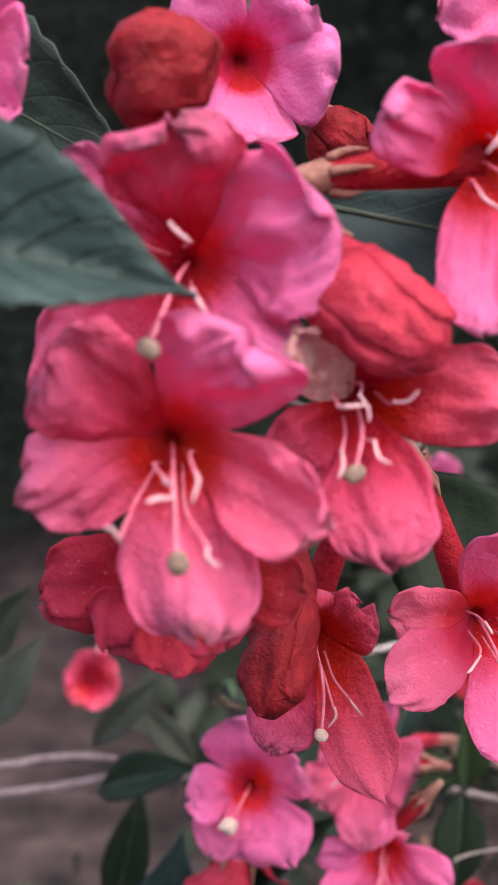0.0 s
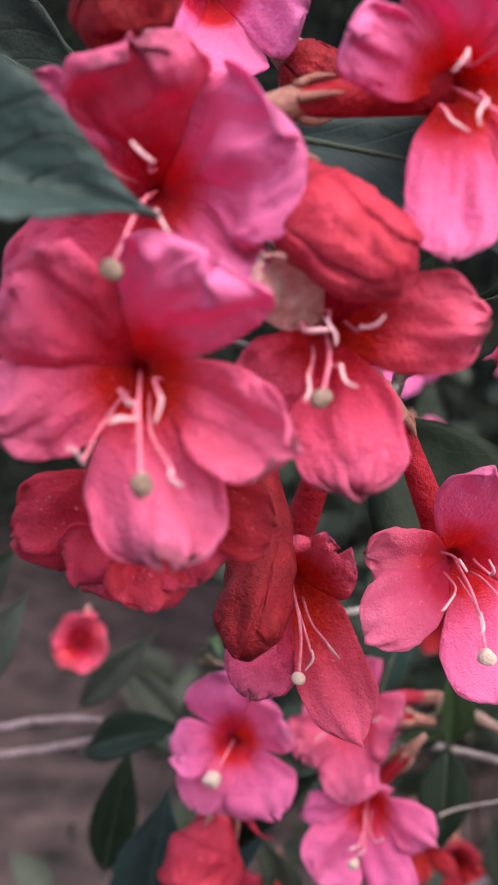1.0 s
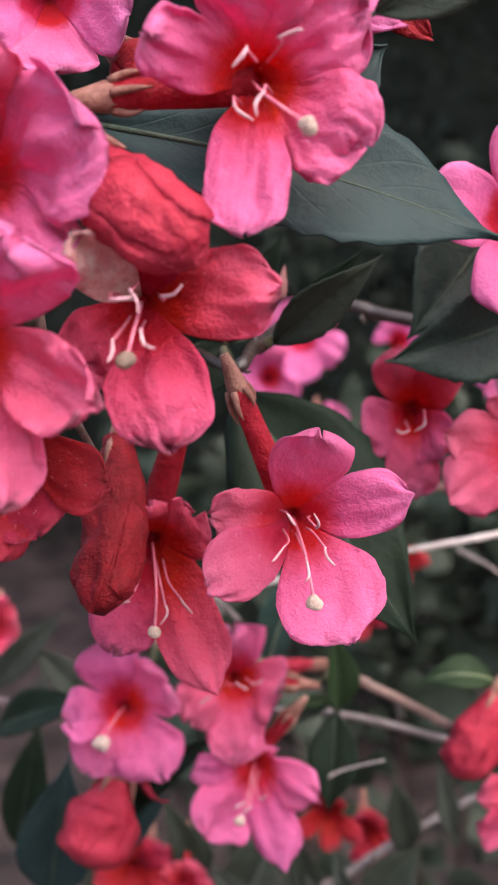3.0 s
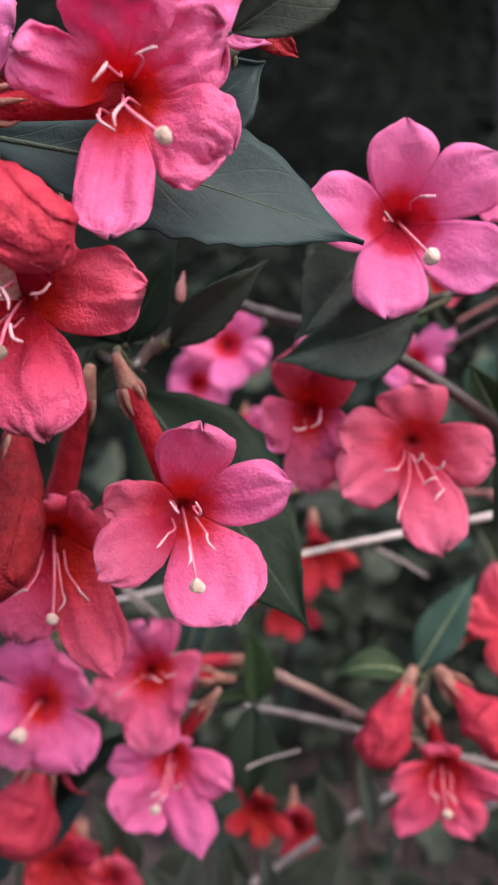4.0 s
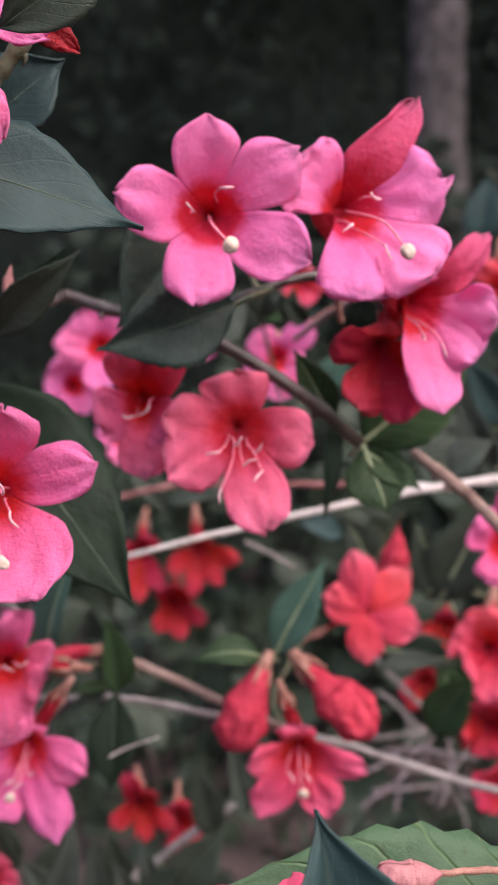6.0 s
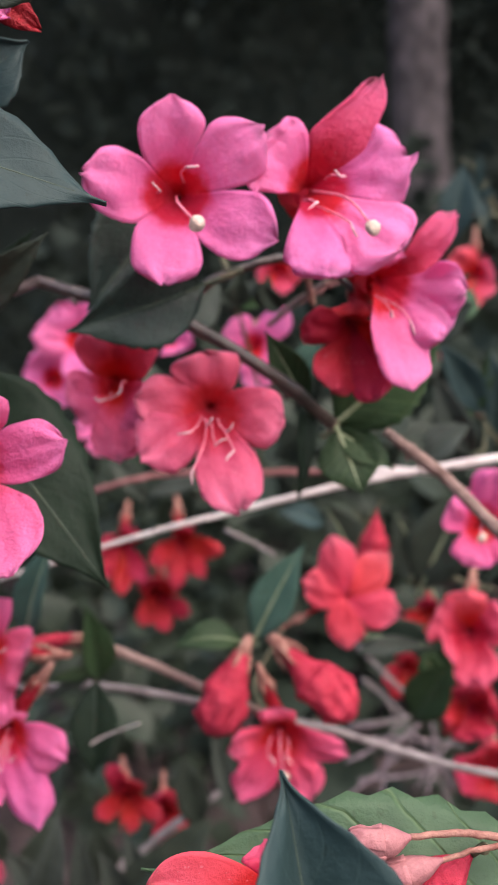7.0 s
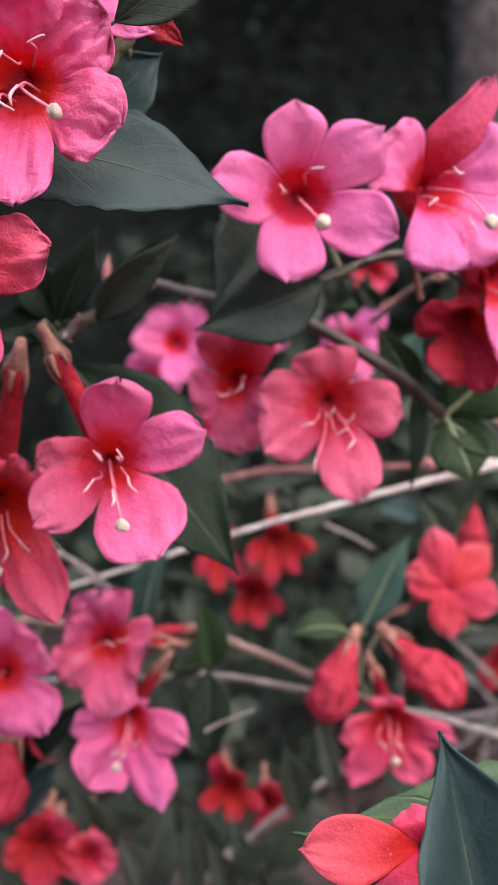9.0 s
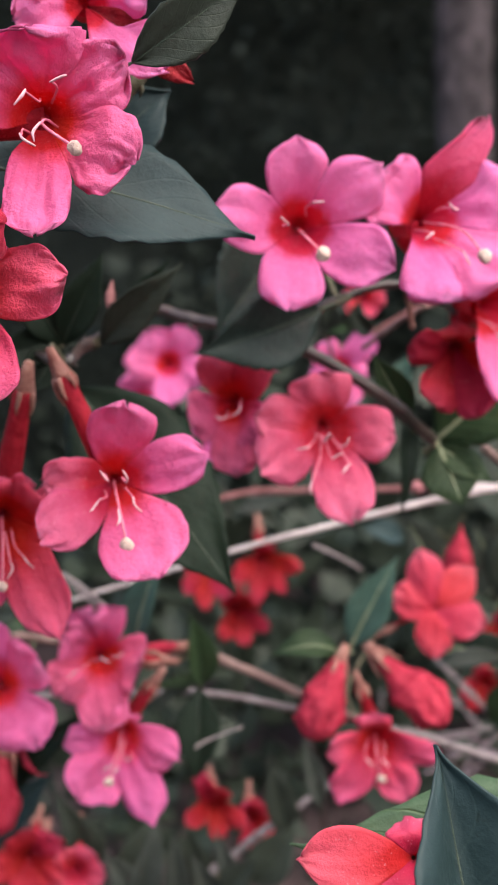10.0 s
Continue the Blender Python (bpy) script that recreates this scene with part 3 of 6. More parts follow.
def tree(x, y, height, radius, seed):
    """A rough-barked trunk with limbs and a crown above the view."""
    rng = random.Random(seed)
    thing = new("tree")
    thing.location = (x, y, 0)
    path = bend([(0, 0, -0.05), (0.03, 0.02, 0.9), (0.0, 0.03, 1.9), (0.08, 0.0, height)], 14)
    n = len(path) - 1
    bm = rod(bmesh.new(), path, [radius * (1.15 - 0.3 * (i / n)) if i > 3 else radius * (1.7 - 0.1 * i) for i in range(n + 1)], 28)
    for v in bm.verts:
        a = math.atan2(v.co.y, v.co.x)
        k = 0.10 * noise.noise(Vector((math.cos(a) * 3, math.sin(a) * 3, v.co.z * 2.2))) + 0.07 * noise.noise(Vector((math.cos(a) * 9, math.sin(a) * 9, v.co.z * 5)))
        v.co.x *= 1 + k
        v.co.y *= 1 + k
    part("trunk", bm, TRUNK, thing)
    for k in range(7):
        a = k * 0.9 + rng.uniform(-0.2, 0.2)
        z = height * (0.72 + 0.04 * k)
        tip = Vector((math.cos(a) * 1.3, math.sin(a) * 1.2, z + rng.uniform(0.4, 0.9)))
        root = Vector((0.04, 0, z - 0.1))
        part("limb", rod(bmesh.new(), bend((root, root.lerp(tip, 0.5) + Vector((0, 0, -0.1)), tip), 6), [radius * (0.45 - 0.03 * i) for i in range(13)], 10), TRUNK, thing)
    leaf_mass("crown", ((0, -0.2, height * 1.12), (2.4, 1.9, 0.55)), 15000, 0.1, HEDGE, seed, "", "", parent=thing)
    return tagged(thing, "tree with a rough grey-brown trunk before the hedge", "tree")


tree(0.44, 3.05, 3.2, 0.075, 4)


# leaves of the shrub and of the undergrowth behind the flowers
# a darkened copy of the leaf green, with the shrub's shade in its colour
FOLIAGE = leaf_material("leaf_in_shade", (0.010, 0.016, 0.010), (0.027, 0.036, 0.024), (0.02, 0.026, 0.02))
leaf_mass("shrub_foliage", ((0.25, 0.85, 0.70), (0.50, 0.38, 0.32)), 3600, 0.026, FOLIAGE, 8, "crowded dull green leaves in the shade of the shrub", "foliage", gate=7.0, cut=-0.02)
leaf_mass("undergrowth", ((0.75, 2.3, 0.25), (1.4, 0.55, 0.55)), 9000, 0.05, FOLIAGE, 9, "low green undergrowth before the hedge, coloured dark for shade", "undergrowth", gate=3.0, cut=0.0)
leaf_mass("undergrowth", ((0.45, 2.6, 0.75), (1.1, 0.3, 0.62)), 10000, 0.045, HEDGE, 10, "leafy shoots before the tree trunk, coloured dark for shade", "undergrowth", gate=3.0, cut=-0.1)



# woody stems rise from the soil and carry the spray
def shrub_stems():
    rng = random.Random(3)
    thing = new("shrub_stems")
    thing.location = (0.16, 0.62, 0)
    goals = [(-0.22, 0.10, 0.72), (-0.10, 0.16, 0.74), (0.05, 0.12, 0.70), (0.22, 0.18, 0.72), (0.30, 0.22, 0.66), (-0.15, 0.25, 0.68)]
    for x, y, z in goals:
        a = rng.uniform(0, 6.28)
        foot = Vector((0.05 * math.cos(a), 0.05 * math.sin(a), -0.06))
        tip = Vector((x, y, z))
        mid = foot.lerp(tip, 0.5) + Vector((0.25 * x, 0.5 * abs(y) + 0.06, 0.04))
        path = bend((foot, mid, tip), 12)
        part("stem", rod(bmesh.new(), path, [0.006 - 0.0045 * i / (len(path) - 1) for i in range(len(path))], 10), BARK_DARK, thing)
    return tagged(thing, "grey-brown woody stems of the shrub rising from the soil", "shrub")


shrub_stems()


# ---- flowers, buds, leaves and branches ----

# near cluster: open flowers, folded buds and the leaf before them
flower((-0.0702, 0.1420, 1.0134), (0.199, -0.978, 0.068),
       [(13, 0.0127, 0.0109, 0.0170, PINK_MID), (-54, 0.0134, 0.0070, 0.0113, PINK_MID), (104, 0.0109, 0.0104, 0.0142, ROSE), (152, 0.0177, -0.0006, 0.0096), (-138, 0.0215, -0.0063, 0.0119, ROSE)],
       (-0.0770, 0.1720, 1.0178), style=(-0.0031, -0.0094, 0.0141), stamens=((-0.0000, 0.0005, 0.0113), (0.0007, -0.0041, 0.0121), (-0.0059, 0.0016, 0.0102),), colour=PINK, mouth=0.0042, old=True, wrinkle=1.9, knob_size=0.0010, fine=True, blunt=5, seam=0.36, seed=11,
       label='bright pink open flower with a crinkled red throat')
flower((-0.0692, 0.1340, 0.9948), (0.217, -0.976, 0.007),
       [(146, 0.0138, 0.0062, 0.0122, ROSE), (64, 0.0122, 0.0086, 0.0150, PINK_MID), (-160, 0.0150, 0.0010, 0.0106), (-20, 0.0160, 0.0075, 0.0098), (-81, 0.0175, 0.0052, 0.0132)],
       (-0.0755, 0.1620, 0.9960), style=(0.0008, -0.0083, 0.0114), stamens=((-0.0006, -0.0011, 0.0101), (0.0001, -0.0026, 0.0113), (0.0035, -0.0068, 0.0120), (-0.0044, -0.0067, 0.0103), (0.0021, -0.0006, 0.0107),), colour=PINK, mouth=0.0046, old=True, cups=[-0.15, -0.1, -0.2, 0.15, -0.1], wrinkle=2, knob_size=0.0011, fine=True, blunt=5, seam=0.36, seed=12,
       label='large pink flower with frayed petals and long pale stamens')
flower((-0.0519, 0.1430, 0.9993), (0.169, -0.985, -0.024),
       [(11, 0.0153, 0.0025, 0.0104), (-78, 0.0163, 0.0030, 0.0120), (-134, 0.0105, -0.0055, 0.0096), (62, 0.0105, -0.0045, 0.0113), (135, 0.0108, 0.0034, 0.0085, PALE)],
       (-0.0535, 0.1730, 1.0028), style=(-0.0012, -0.0052, 0.0080), stamens=((-0.0030, 0.0009, 0.0066), (-0.0010, 0.0018, 0.0059), (0.0024, 0.0015, 0.0054), (-0.0027, -0.0033, 0.0088), (0.0004, -0.0020, 0.0092),), colour=ROSE, mouth=0.0042, old=True, wrinkle=1.8, knob_size=0.0010, fine=True, blunt=4.5, seam=0.36, seed=13,
       label='rose pink flower below a folded red bud')
bud((-0.0607, 0.1460, 1.0171), (-0.0443, 0.1360, 1.0052), 0.0094, BUD, 'plump coral red bud with wrinkled folded lobes', seed=14, slim=0.6, rough=1.5)
bud((-0.0728, 0.1440, 1.0226), (-0.0729, 0.1380, 1.0361), 0.0096, BUD_DARK, 'dark crimson folded bud standing upright', seed=15, slim=0.6, rough=1.8)
flower((-0.0693, 0.1650, 1.0369), (0.249, -0.953, -0.174),
       [(-8, 0.0106, 0.0030, 0.0119), (-85, 0.0093, 0.0019, 0.0119), (44, 0.0097, 0.0007, 0.0119), (134, 0.0103, -0.0032, 0.0112), (-138, 0.0088, -0.0007, 0.0105)],
       (-0.0750, 0.1950, 1.0460), colour=PINK_LIGHT, mouth=0.0046, seed=16,
       label='bright pink open flower with a red throat')
flower((-0.0942, 0.1400, 1.0324), (0.383, -0.908, -0.169),
       [(-4, 0.0061, 0.0027, 0.0107), (-79, 0.0081, 0.0020, 0.0101), (82, 0.0081, -0.0009, 0.0101), (149, 0.0081, -0.0037, 0.0090), (-139, 0.0083, -0.0017, 0.0090)],
       (-0.1072, 0.1700, 1.0400), colour=PINK_MID, mouth=0.0039, seed=17,
       label='bright pink open flower with a red throat')
bud((-0.0628, 0.1750, 1.0325), (-0.0555, 0.1700, 1.0271), 0.0075, BUD_DARK, 'dark red bud half hidden behind the flowers', seed=18)
flower((-0.0709, 0.1520, 0.9787), (0.209, -0.971, -0.113),
       [(-162, 0.0175, -0.0030, 0.0121), (-130, 0.0134, -0.0007, 0.0108), (-94, 0.0117, 0.0032, 0.0095), (-4, 0.0138, 0.0031, 0.0089), (-60, 0.0098, 0.0020, 0.0095)],
       (-0.0762, 0.1770, 0.9808), colour=RED, mouth=0.0045, wrinkle=1.6, blunt=4.5, seed=19,
       label='deep red flower hanging in the shade of another')
bud((-0.0642, 0.1900, 0.9769), (-0.0637, 0.1750, 0.9537), 0.0091, BUD_DARK, 'long deep red bud hanging down', seed=20, slim=0.9, rough=1.6)
leaf((-0.0996, 0.1160, 1.0141), (-0.0664, 0.1280, 1.0097), 0.0164, (0.20, -0.88, 0.42), LEAF_RIBBED, fold=0.5, droop=0.04, label='dark green leaf with a pale lower half and sharp tip', seed=21)
leaf((-0.1210, 0.1750, 1.0421), (-0.0798, 0.1650, 1.0219), 0.0234, (0.34, -0.90, -0.26), LEAF_GREY, fold=0.1, label='dark green pointed weigela leaf', seed=22)

# flower beside the large bluish leaf
flower((-0.0412, 0.1460, 1.0240), (0.057, -0.987, -0.148),
       [(157, 0.0118, 0.0057, 0.0082), (88, 0.0118, 0.0030, 0.0136), (30, 0.0150, -0.0035, 0.0104), (-26, 0.0152, 0.0000, 0.0126), (-87, 0.0162, 0.0068, 0.0094)],
       (-0.0576, 0.1510, 1.0227), style=(0.0067, -0.0040, 0.0101), stamens=((0.0000, 0.0032, 0.0076), (0.0035, 0.0045, 0.0066), (0.0021, -0.0011, 0.0094), (-0.0010, -0.0024, 0.0054),), colour=PINK_MID, mouth=0.0054, wrinkle=1.9, knob_size=0.0010, fine=True, blunt=5, seam=0.36, seed=23,
       label='pink flower with a vivid red throat and pale stigma')
flower((-0.0366, 0.1620, 1.0445), (0.170, -0.982, -0.086),
       [(-162, 0.0112, -0.0016, 0.0094), (-42, 0.0165, 0.0010, 0.0092), (89, 0.0070, -0.0006, 0.0103), (149, 0.0088, -0.0017, 0.0086), (14, 0.0098, 0.0014, 0.0086), (-35, 0.0205, -0.0045, 0.0052, BUD_DARK)],
       (-0.0380, 0.1820, 1.0550), colour=PINK_LIGHT, mouth=0.0034, wrinkle=1.8, seed=24,
       label='crumpled pink flower at the top of the spray')
leaf((-0.0629, 0.1620, 1.0209), (-0.0107, 0.1620, 1.0085), 0.0189, (0.15, -0.86, 0.48), LEAF_BLUE, fold=0.06, droop=0.05, widest=0.58, label='large smooth bluish green leaf with a pointed tip', seed=25)
leaf((-0.0455, 0.1900, 1.0194), (-0.0263, 0.1900, 1.0361), 0.0131, (0.13, -0.96, 0.23), LEAF_BLUE, widest=0.66, label='bluish green leaf seen between flowers', seed=26)
leaf((-0.0278, 0.1500, 1.0323), (-0.0113, 0.1500, 1.0438), 0.0088, (0.08, -0.92, -0.39), LEAF_OLIVE, label='dull olive leaf seen edge on', seed=27)
leaf((0.0008, 0.2200, 0.9980), (-0.0238, 0.2100, 0.9892), 0.0152, (0.02, -0.98, -0.22), LEAF_GREY, label='dull grey-green leaf under the flowers', seed=29)
leaf((-0.0059, 0.2250, 1.0128), (-0.0203, 0.2120, 0.9930), 0.0194, (0.02, -1.00, -0.09), LEAF_GREY, label='dull grey-green leaf under the flowers', seed=30)
leaf((-0.0425, 0.2100, 0.9914), (-0.0254, 0.2000, 1.0064), 0.0077, (0.12, -0.99, 0.01), LEAF_OLIVE, label='dark green pointed weigela leaf', seed=31)
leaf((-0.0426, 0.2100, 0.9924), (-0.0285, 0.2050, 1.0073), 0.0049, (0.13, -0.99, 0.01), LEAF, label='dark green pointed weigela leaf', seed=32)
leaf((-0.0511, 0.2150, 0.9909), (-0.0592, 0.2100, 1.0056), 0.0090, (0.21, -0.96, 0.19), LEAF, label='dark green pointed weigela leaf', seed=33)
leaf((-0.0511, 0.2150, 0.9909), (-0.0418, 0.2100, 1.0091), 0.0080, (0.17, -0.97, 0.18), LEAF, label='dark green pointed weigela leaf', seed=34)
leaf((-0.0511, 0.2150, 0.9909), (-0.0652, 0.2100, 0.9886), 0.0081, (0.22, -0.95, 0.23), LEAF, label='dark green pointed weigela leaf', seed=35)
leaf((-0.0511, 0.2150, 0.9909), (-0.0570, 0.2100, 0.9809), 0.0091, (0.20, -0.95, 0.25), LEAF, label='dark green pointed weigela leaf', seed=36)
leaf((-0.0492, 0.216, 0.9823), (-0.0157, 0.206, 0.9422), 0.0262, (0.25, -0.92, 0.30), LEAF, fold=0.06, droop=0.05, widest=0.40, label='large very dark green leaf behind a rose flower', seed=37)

# rose flowers below
flower((-0.0353, 0.1770, 0.9684), (0.151, -0.983, 0.099),
       [(81, 0.0132, 0.0067, 0.0115), (17, 0.0170, 0.0010, 0.0095), (-62, 0.0179, 0.0048, 0.0157), (-144, 0.0160, 0.0001, 0.0102, CORAL_PINK), (179, 0.0123, -0.0060, 0.0081, CORAL_PINK)],
       (-0.0454, 0.1850, 0.9862), style=(0.0020, -0.0100, 0.0075), stamens=((-0.0010, 0.0005, 0.0060), (0.0019, 0.0002, 0.0064), (0.0006, -0.0045, 0.0088), (-0.0024, -0.0027, 0.0065), (0.0033, -0.0026, 0.0074),), colour=PINK_MID, mouth=0.0047, wrinkle=1.3, knob_size=0.0011, seam=0.36, seed=39,
       label='rose pink flower on a long red tube')
flower((-0.0578, 0.1900, 0.9585), (0.255, -0.966, -0.046),
       [(-66, 0.0226, 0.0053, 0.0108), (-112, 0.0178, -0.0009, 0.0116), (40, 0.0093, -0.0038, 0.0102), (165, 0.0098, -0.0022, 0.0102), (100, 0.0080, -0.0046, 0.0092)],
       (-0.0545, 0.1950, 0.9833), style=(-0.0004, -0.0098, 0.0066), stamens=((-0.0046, -0.0052, 0.0058), (0.0012, -0.0060, 0.0062), (0.0036, -0.0048, 0.0060),), colour=ROSE, mouth=0.0055, wrinkle=1.6, knob_size=0.0010, blunt=2.8, seed=40,
       label='rose flower hanging on a deep red tube')
flower((-0.0747, 0.2500, 0.9101), (0.130, -0.911, 0.390),
       [(112, 0.0141, 0.0047, 0.0138), (31, 0.0107, 0.0037, 0.0144), (-62, 0.0183, -0.0055, 0.0161), (-115, 0.0173, -0.0078, 0.0138), (-165, 0.0129, -0.0034, 0.0126)],
       (-0.0766, 0.2750, 0.9036), style=(-0.0041, -0.0079, 0.0015), colour=PINK_MID, mouth=0.0048, knob_size=0.0017, seed=41,
       label='bright pink open flower with a red throat')
bud((-0.0788, 0.2700, 0.8868), (-0.0849, 0.2600, 0.8671), 0.0173, BUD, 'deep red bud under a pink flower', seed=42)
flower((-0.0511, 0.2620, 0.9132), (0.243, -0.941, 0.236),
       [(97, 0.0118, 0.0025, 0.0149), (-17, 0.0094, 0.0017, 0.0155), (-92, 0.0194, -0.0027, 0.0130), (-137, 0.0148, -0.0032, 0.0155), (149, 0.0115, -0.0011, 0.0117)],
       (-0.0391, 0.2770, 0.9080), stamens=((-0.0011, -0.0002, 0.0050), (-0.0073, -0.0032, 0.0037), (0.0020, -0.0002, 0.0058),), colour=PINK, mouth=0.0047, wrinkle=1.7, seed=43,
       label='rose pink flower turned down')
flower((-0.0469, 0.2600, 0.8925), (0.066, -0.995, -0.078),
       [(-174, 0.0140, -0.0008, 0.0097), (-127, 0.0176, 0.0024, 0.0156), (-68, 0.0222, 0.0042, 0.0110), (-18, 0.0153, 0.0013, 0.0117), (90, 0.0053, -0.0034, 0.0104)],
       (-0.0393, 0.2650, 0.9053), style=(-0.0025, -0.0078, 0.0065), stamens=((-0.0017, -0.0043, 0.0052), (0.0015, -0.0028, 0.0053), (-0.0004, -0.0049, 0.0054),), colour=PINK_MID, mouth=0.0042, wrinkle=1.6, knob_size=0.0012, seed=44,
       label='pink flower hanging with its stigma showing')

# upper spray
flower((-0.0040, 0.2000, 1.0129), (-0.026, -0.998, -0.058),
       [(91, 0.0168, -0.0009, 0.0114), (37, 0.0194, -0.0011, 0.0122), (-24, 0.0196, 0.0000, 0.0124), (-95, 0.0154, 0.0009, 0.0122), (168, 0.0158, 0.0002, 0.0114)],
       (-0.0014, 0.2350, 1.0134), style=(0.0048, -0.0047, 0.0082), stamens=((-0.0016, 0.0006, 0.0040), (0.0029, 0.0045, 0.0047),), colour=PINK_LIGHT, mouth=0.0057, cups=[-0.05, -0.05, -0.05, -0.05, -0.05], wrinkle=0.9, knob_size=0.0014, blunt=2.2, seam=0.50, seed=45,
       label='wide open pink star-shaped flower with a cream stigma')
# the narrow upper petal takes ROSE to paint in its shade
flower((0.0227, 0.2050, 1.0153), (0.265, -0.964, 0.020),
       [(61, 0.0226, -0.0028, 0.0064, ROSE), (18, 0.0166, 0.0003, 0.0146), (-47, 0.0163, 0.0070, 0.0156), (-90, 0.0160, 0.0039, 0.0146), (148, 0.0134, -0.0020, 0.0150)],
       (0.0355, 0.236, 0.9962), style=(0.0048, -0.0081, 0.0105), stamens=((0.0010, 0.0009, 0.0065), (-0.0037, -0.0037, 0.0062), (0.0015, -0.0072, 0.0086),), colour=PINK_LIGHT, mouth=0.0058, knob_size=0.0013, seam=0.55, seed=46,
       label='pink flower seen from the side with one narrow petal up')
# shade on the slim top petal is given by the deeper ROSE colour
flower((0.0370, 0.2170, 0.9970), (0.294, -0.930, -0.222),
       [(-82, 0.0175, 0.0069, 0.0104), (48, 0.0191, -0.0045, 0.0074, ROSE), (3, 0.0124, 0.0039, 0.0115), (-41, 0.0118, 0.0046, 0.0104), (87, 0.0065, -0.0067, 0.0094)],
       (0.0323, 0.24, 0.9944), stamens=((0.0004, -0.0041, 0.0065), (-0.0025, -0.0034, 0.0053),), colour=PINK_LIGHT, mouth=0.0052, seed=47,
       label='pink flower drooping under its neighbour')
flower((0.0297, 0.2280, 0.9873), (-0.084, -0.896, -0.437),
       [(157, 0.0105, -0.0010, 0.0094), (-121, 0.0082, 0.0061, 0.0105), (-61, 0.0112, 0.0064, 0.0094), (-1, 0.0077, -0.0007, 0.0094), (93, 0.0046, -0.0078, 0.0088)],
       (0.0315, 0.2380, 0.9977), colour=RED, mouth=0.0039, seed=48,
       label='dark red flower facing down')

# middle pair on the dark branch
flower((0.0026, 0.2200, 0.9737), (0.093, -0.995, -0.021),
       [(99, 0.0119, -0.0004, 0.0134), (-7, 0.0140, 0.0013, 0.0118), (-75, 0.0203, 0.0029, 0.0129), (-148, 0.0165, 0.0009, 0.0129), (169, 0.0153, -0.0015, 0.0102)],
       (0.0057, 0.2450, 0.9799), stamens=((-0.0015, -0.0018, 0.0059), (0.0022, -0.0028, 0.0063), (-0.0041, -0.0098, 0.0079), (0.0001, -0.0053, 0.0071), (-0.0045, -0.0031, 0.0047), (0.0036, -0.0065, 0.0065),), colour=CORAL_PINK, mouth=0.0045, seed=49,
       label='rose flower with several pale stamens')
flower((-0.0178, 0.2320, 0.9775), (0.007, -0.997, -0.081),
       [(67, 0.0173, -0.0012, 0.0107, ROSE), (109, 0.0135, -0.0011, 0.0107, ROSE), (-162, 0.0097, 0.0002, 0.0113), (-87, 0.0156, 0.0013, 0.0107), (-47, 0.0098, 0.0006, 0.0096)],
       (-0.0115, 0.2520, 0.9850), stamens=((-0.0009, -0.0014, 0.0051), (0.0019, 0.0004, 0.0050),), colour=PINK, mouth=0.0043, seed=50,
       label='faded rose flower partly hidden by another')

# far pink flowers behind; lighter petal colour offsets the shadow they lie in
flower((-0.0486, 0.4000, 0.9809), (0.108, -0.994, 0.031),
       [(179, 0.0163, -0.0018, 0.0121), (122, 0.0142, -0.0004, 0.0131), (59, 0.0151, 0.0013, 0.0121), (-21, 0.0146, 0.0013, 0.0131), (-87, 0.0148, -0.0004, 0.0131)],
       (-0.0497, 0.4300, 0.9831), colour=PINK_LIGHT, mouth=0.0044, seed=51,
       label='small pink flower behind, brightened by its petal colour')
flower((-0.0594, 0.4100, 0.9667), (0.162, -0.985, 0.061),
       [(168, 0.0103, -0.0015, 0.0111), (-106, 0.0104, -0.0011, 0.0111), (-45, 0.0116, 0.0008, 0.0111), (50, 0.0103, 0.0016, 0.0101), (118, 0.0114, -0.0003, 0.0101)],
       (-0.0638, 0.4400, 0.9715), colour=PINK_LIGHT, mouth=0.0040, seed=52,
       label='small pink flower behind, brightened by its petal colour')
flower((-0.0412, 0.4100, 0.9484), (0.119, -0.987, 0.104),
       [(162, 0.0105, -0.0009, 0.0101), (-104, 0.0093, -0.0012, 0.0101), (-12, 0.0103, 0.0010, 0.0101), (58, 0.0117, 0.0018, 0.0101)],
       (-0.0447, 0.4400, 0.9541), colour=PINK_LIGHT, mouth=0.0040, seed=53,
       label='small pink flower behind, brightened by its petal colour')
flower((-0.0172, 0.3900, 0.9819), (0.066, -0.997, 0.026),
       [(144, 0.0081, -0.0003, 0.0095), (-69, 0.0051, -0.0000, 0.0095), (14, 0.0078, 0.0006, 0.0095), (103, 0.0078, 0.0001, 0.0095)],
       (-0.0191, 0.4200, 0.9864), colour=PINK_LIGHT, mouth=0.0038, seed=54,
       label='small pink flower behind, brightened by its petal colour')
flower((0.0111, 0.3600, 0.9807), (-0.031, -0.998, 0.053),
       [(45, 0.0158, 0.0002, 0.0095), (132, 0.0107, 0.0006, 0.0104), (-77, 0.0136, -0.0008, 0.0113), (-149, 0.0105, -0.0000, 0.0104), (-15, 0.0090, -0.0004, 0.0087)],
       (0.0119, 0.3900, 0.9857), colour=PINK_LIGHT, mouth=0.0035, seed=55,
       label='pale pink flower behind the dark branch')
flower((0.0656, 0.3600, 0.9909), (0.397, -0.918, 0.001),
       [(48, 0.0070, 0.0021, 0.0070), (-132, 0.0059, -0.0017, 0.0079), (-47, 0.0048, 0.0014, 0.0070)],
       (0.0673, 0.3700, 0.9828), colour=PINK, mouth=0.0025, seed=56,
       label='small pink flower among far leaves')
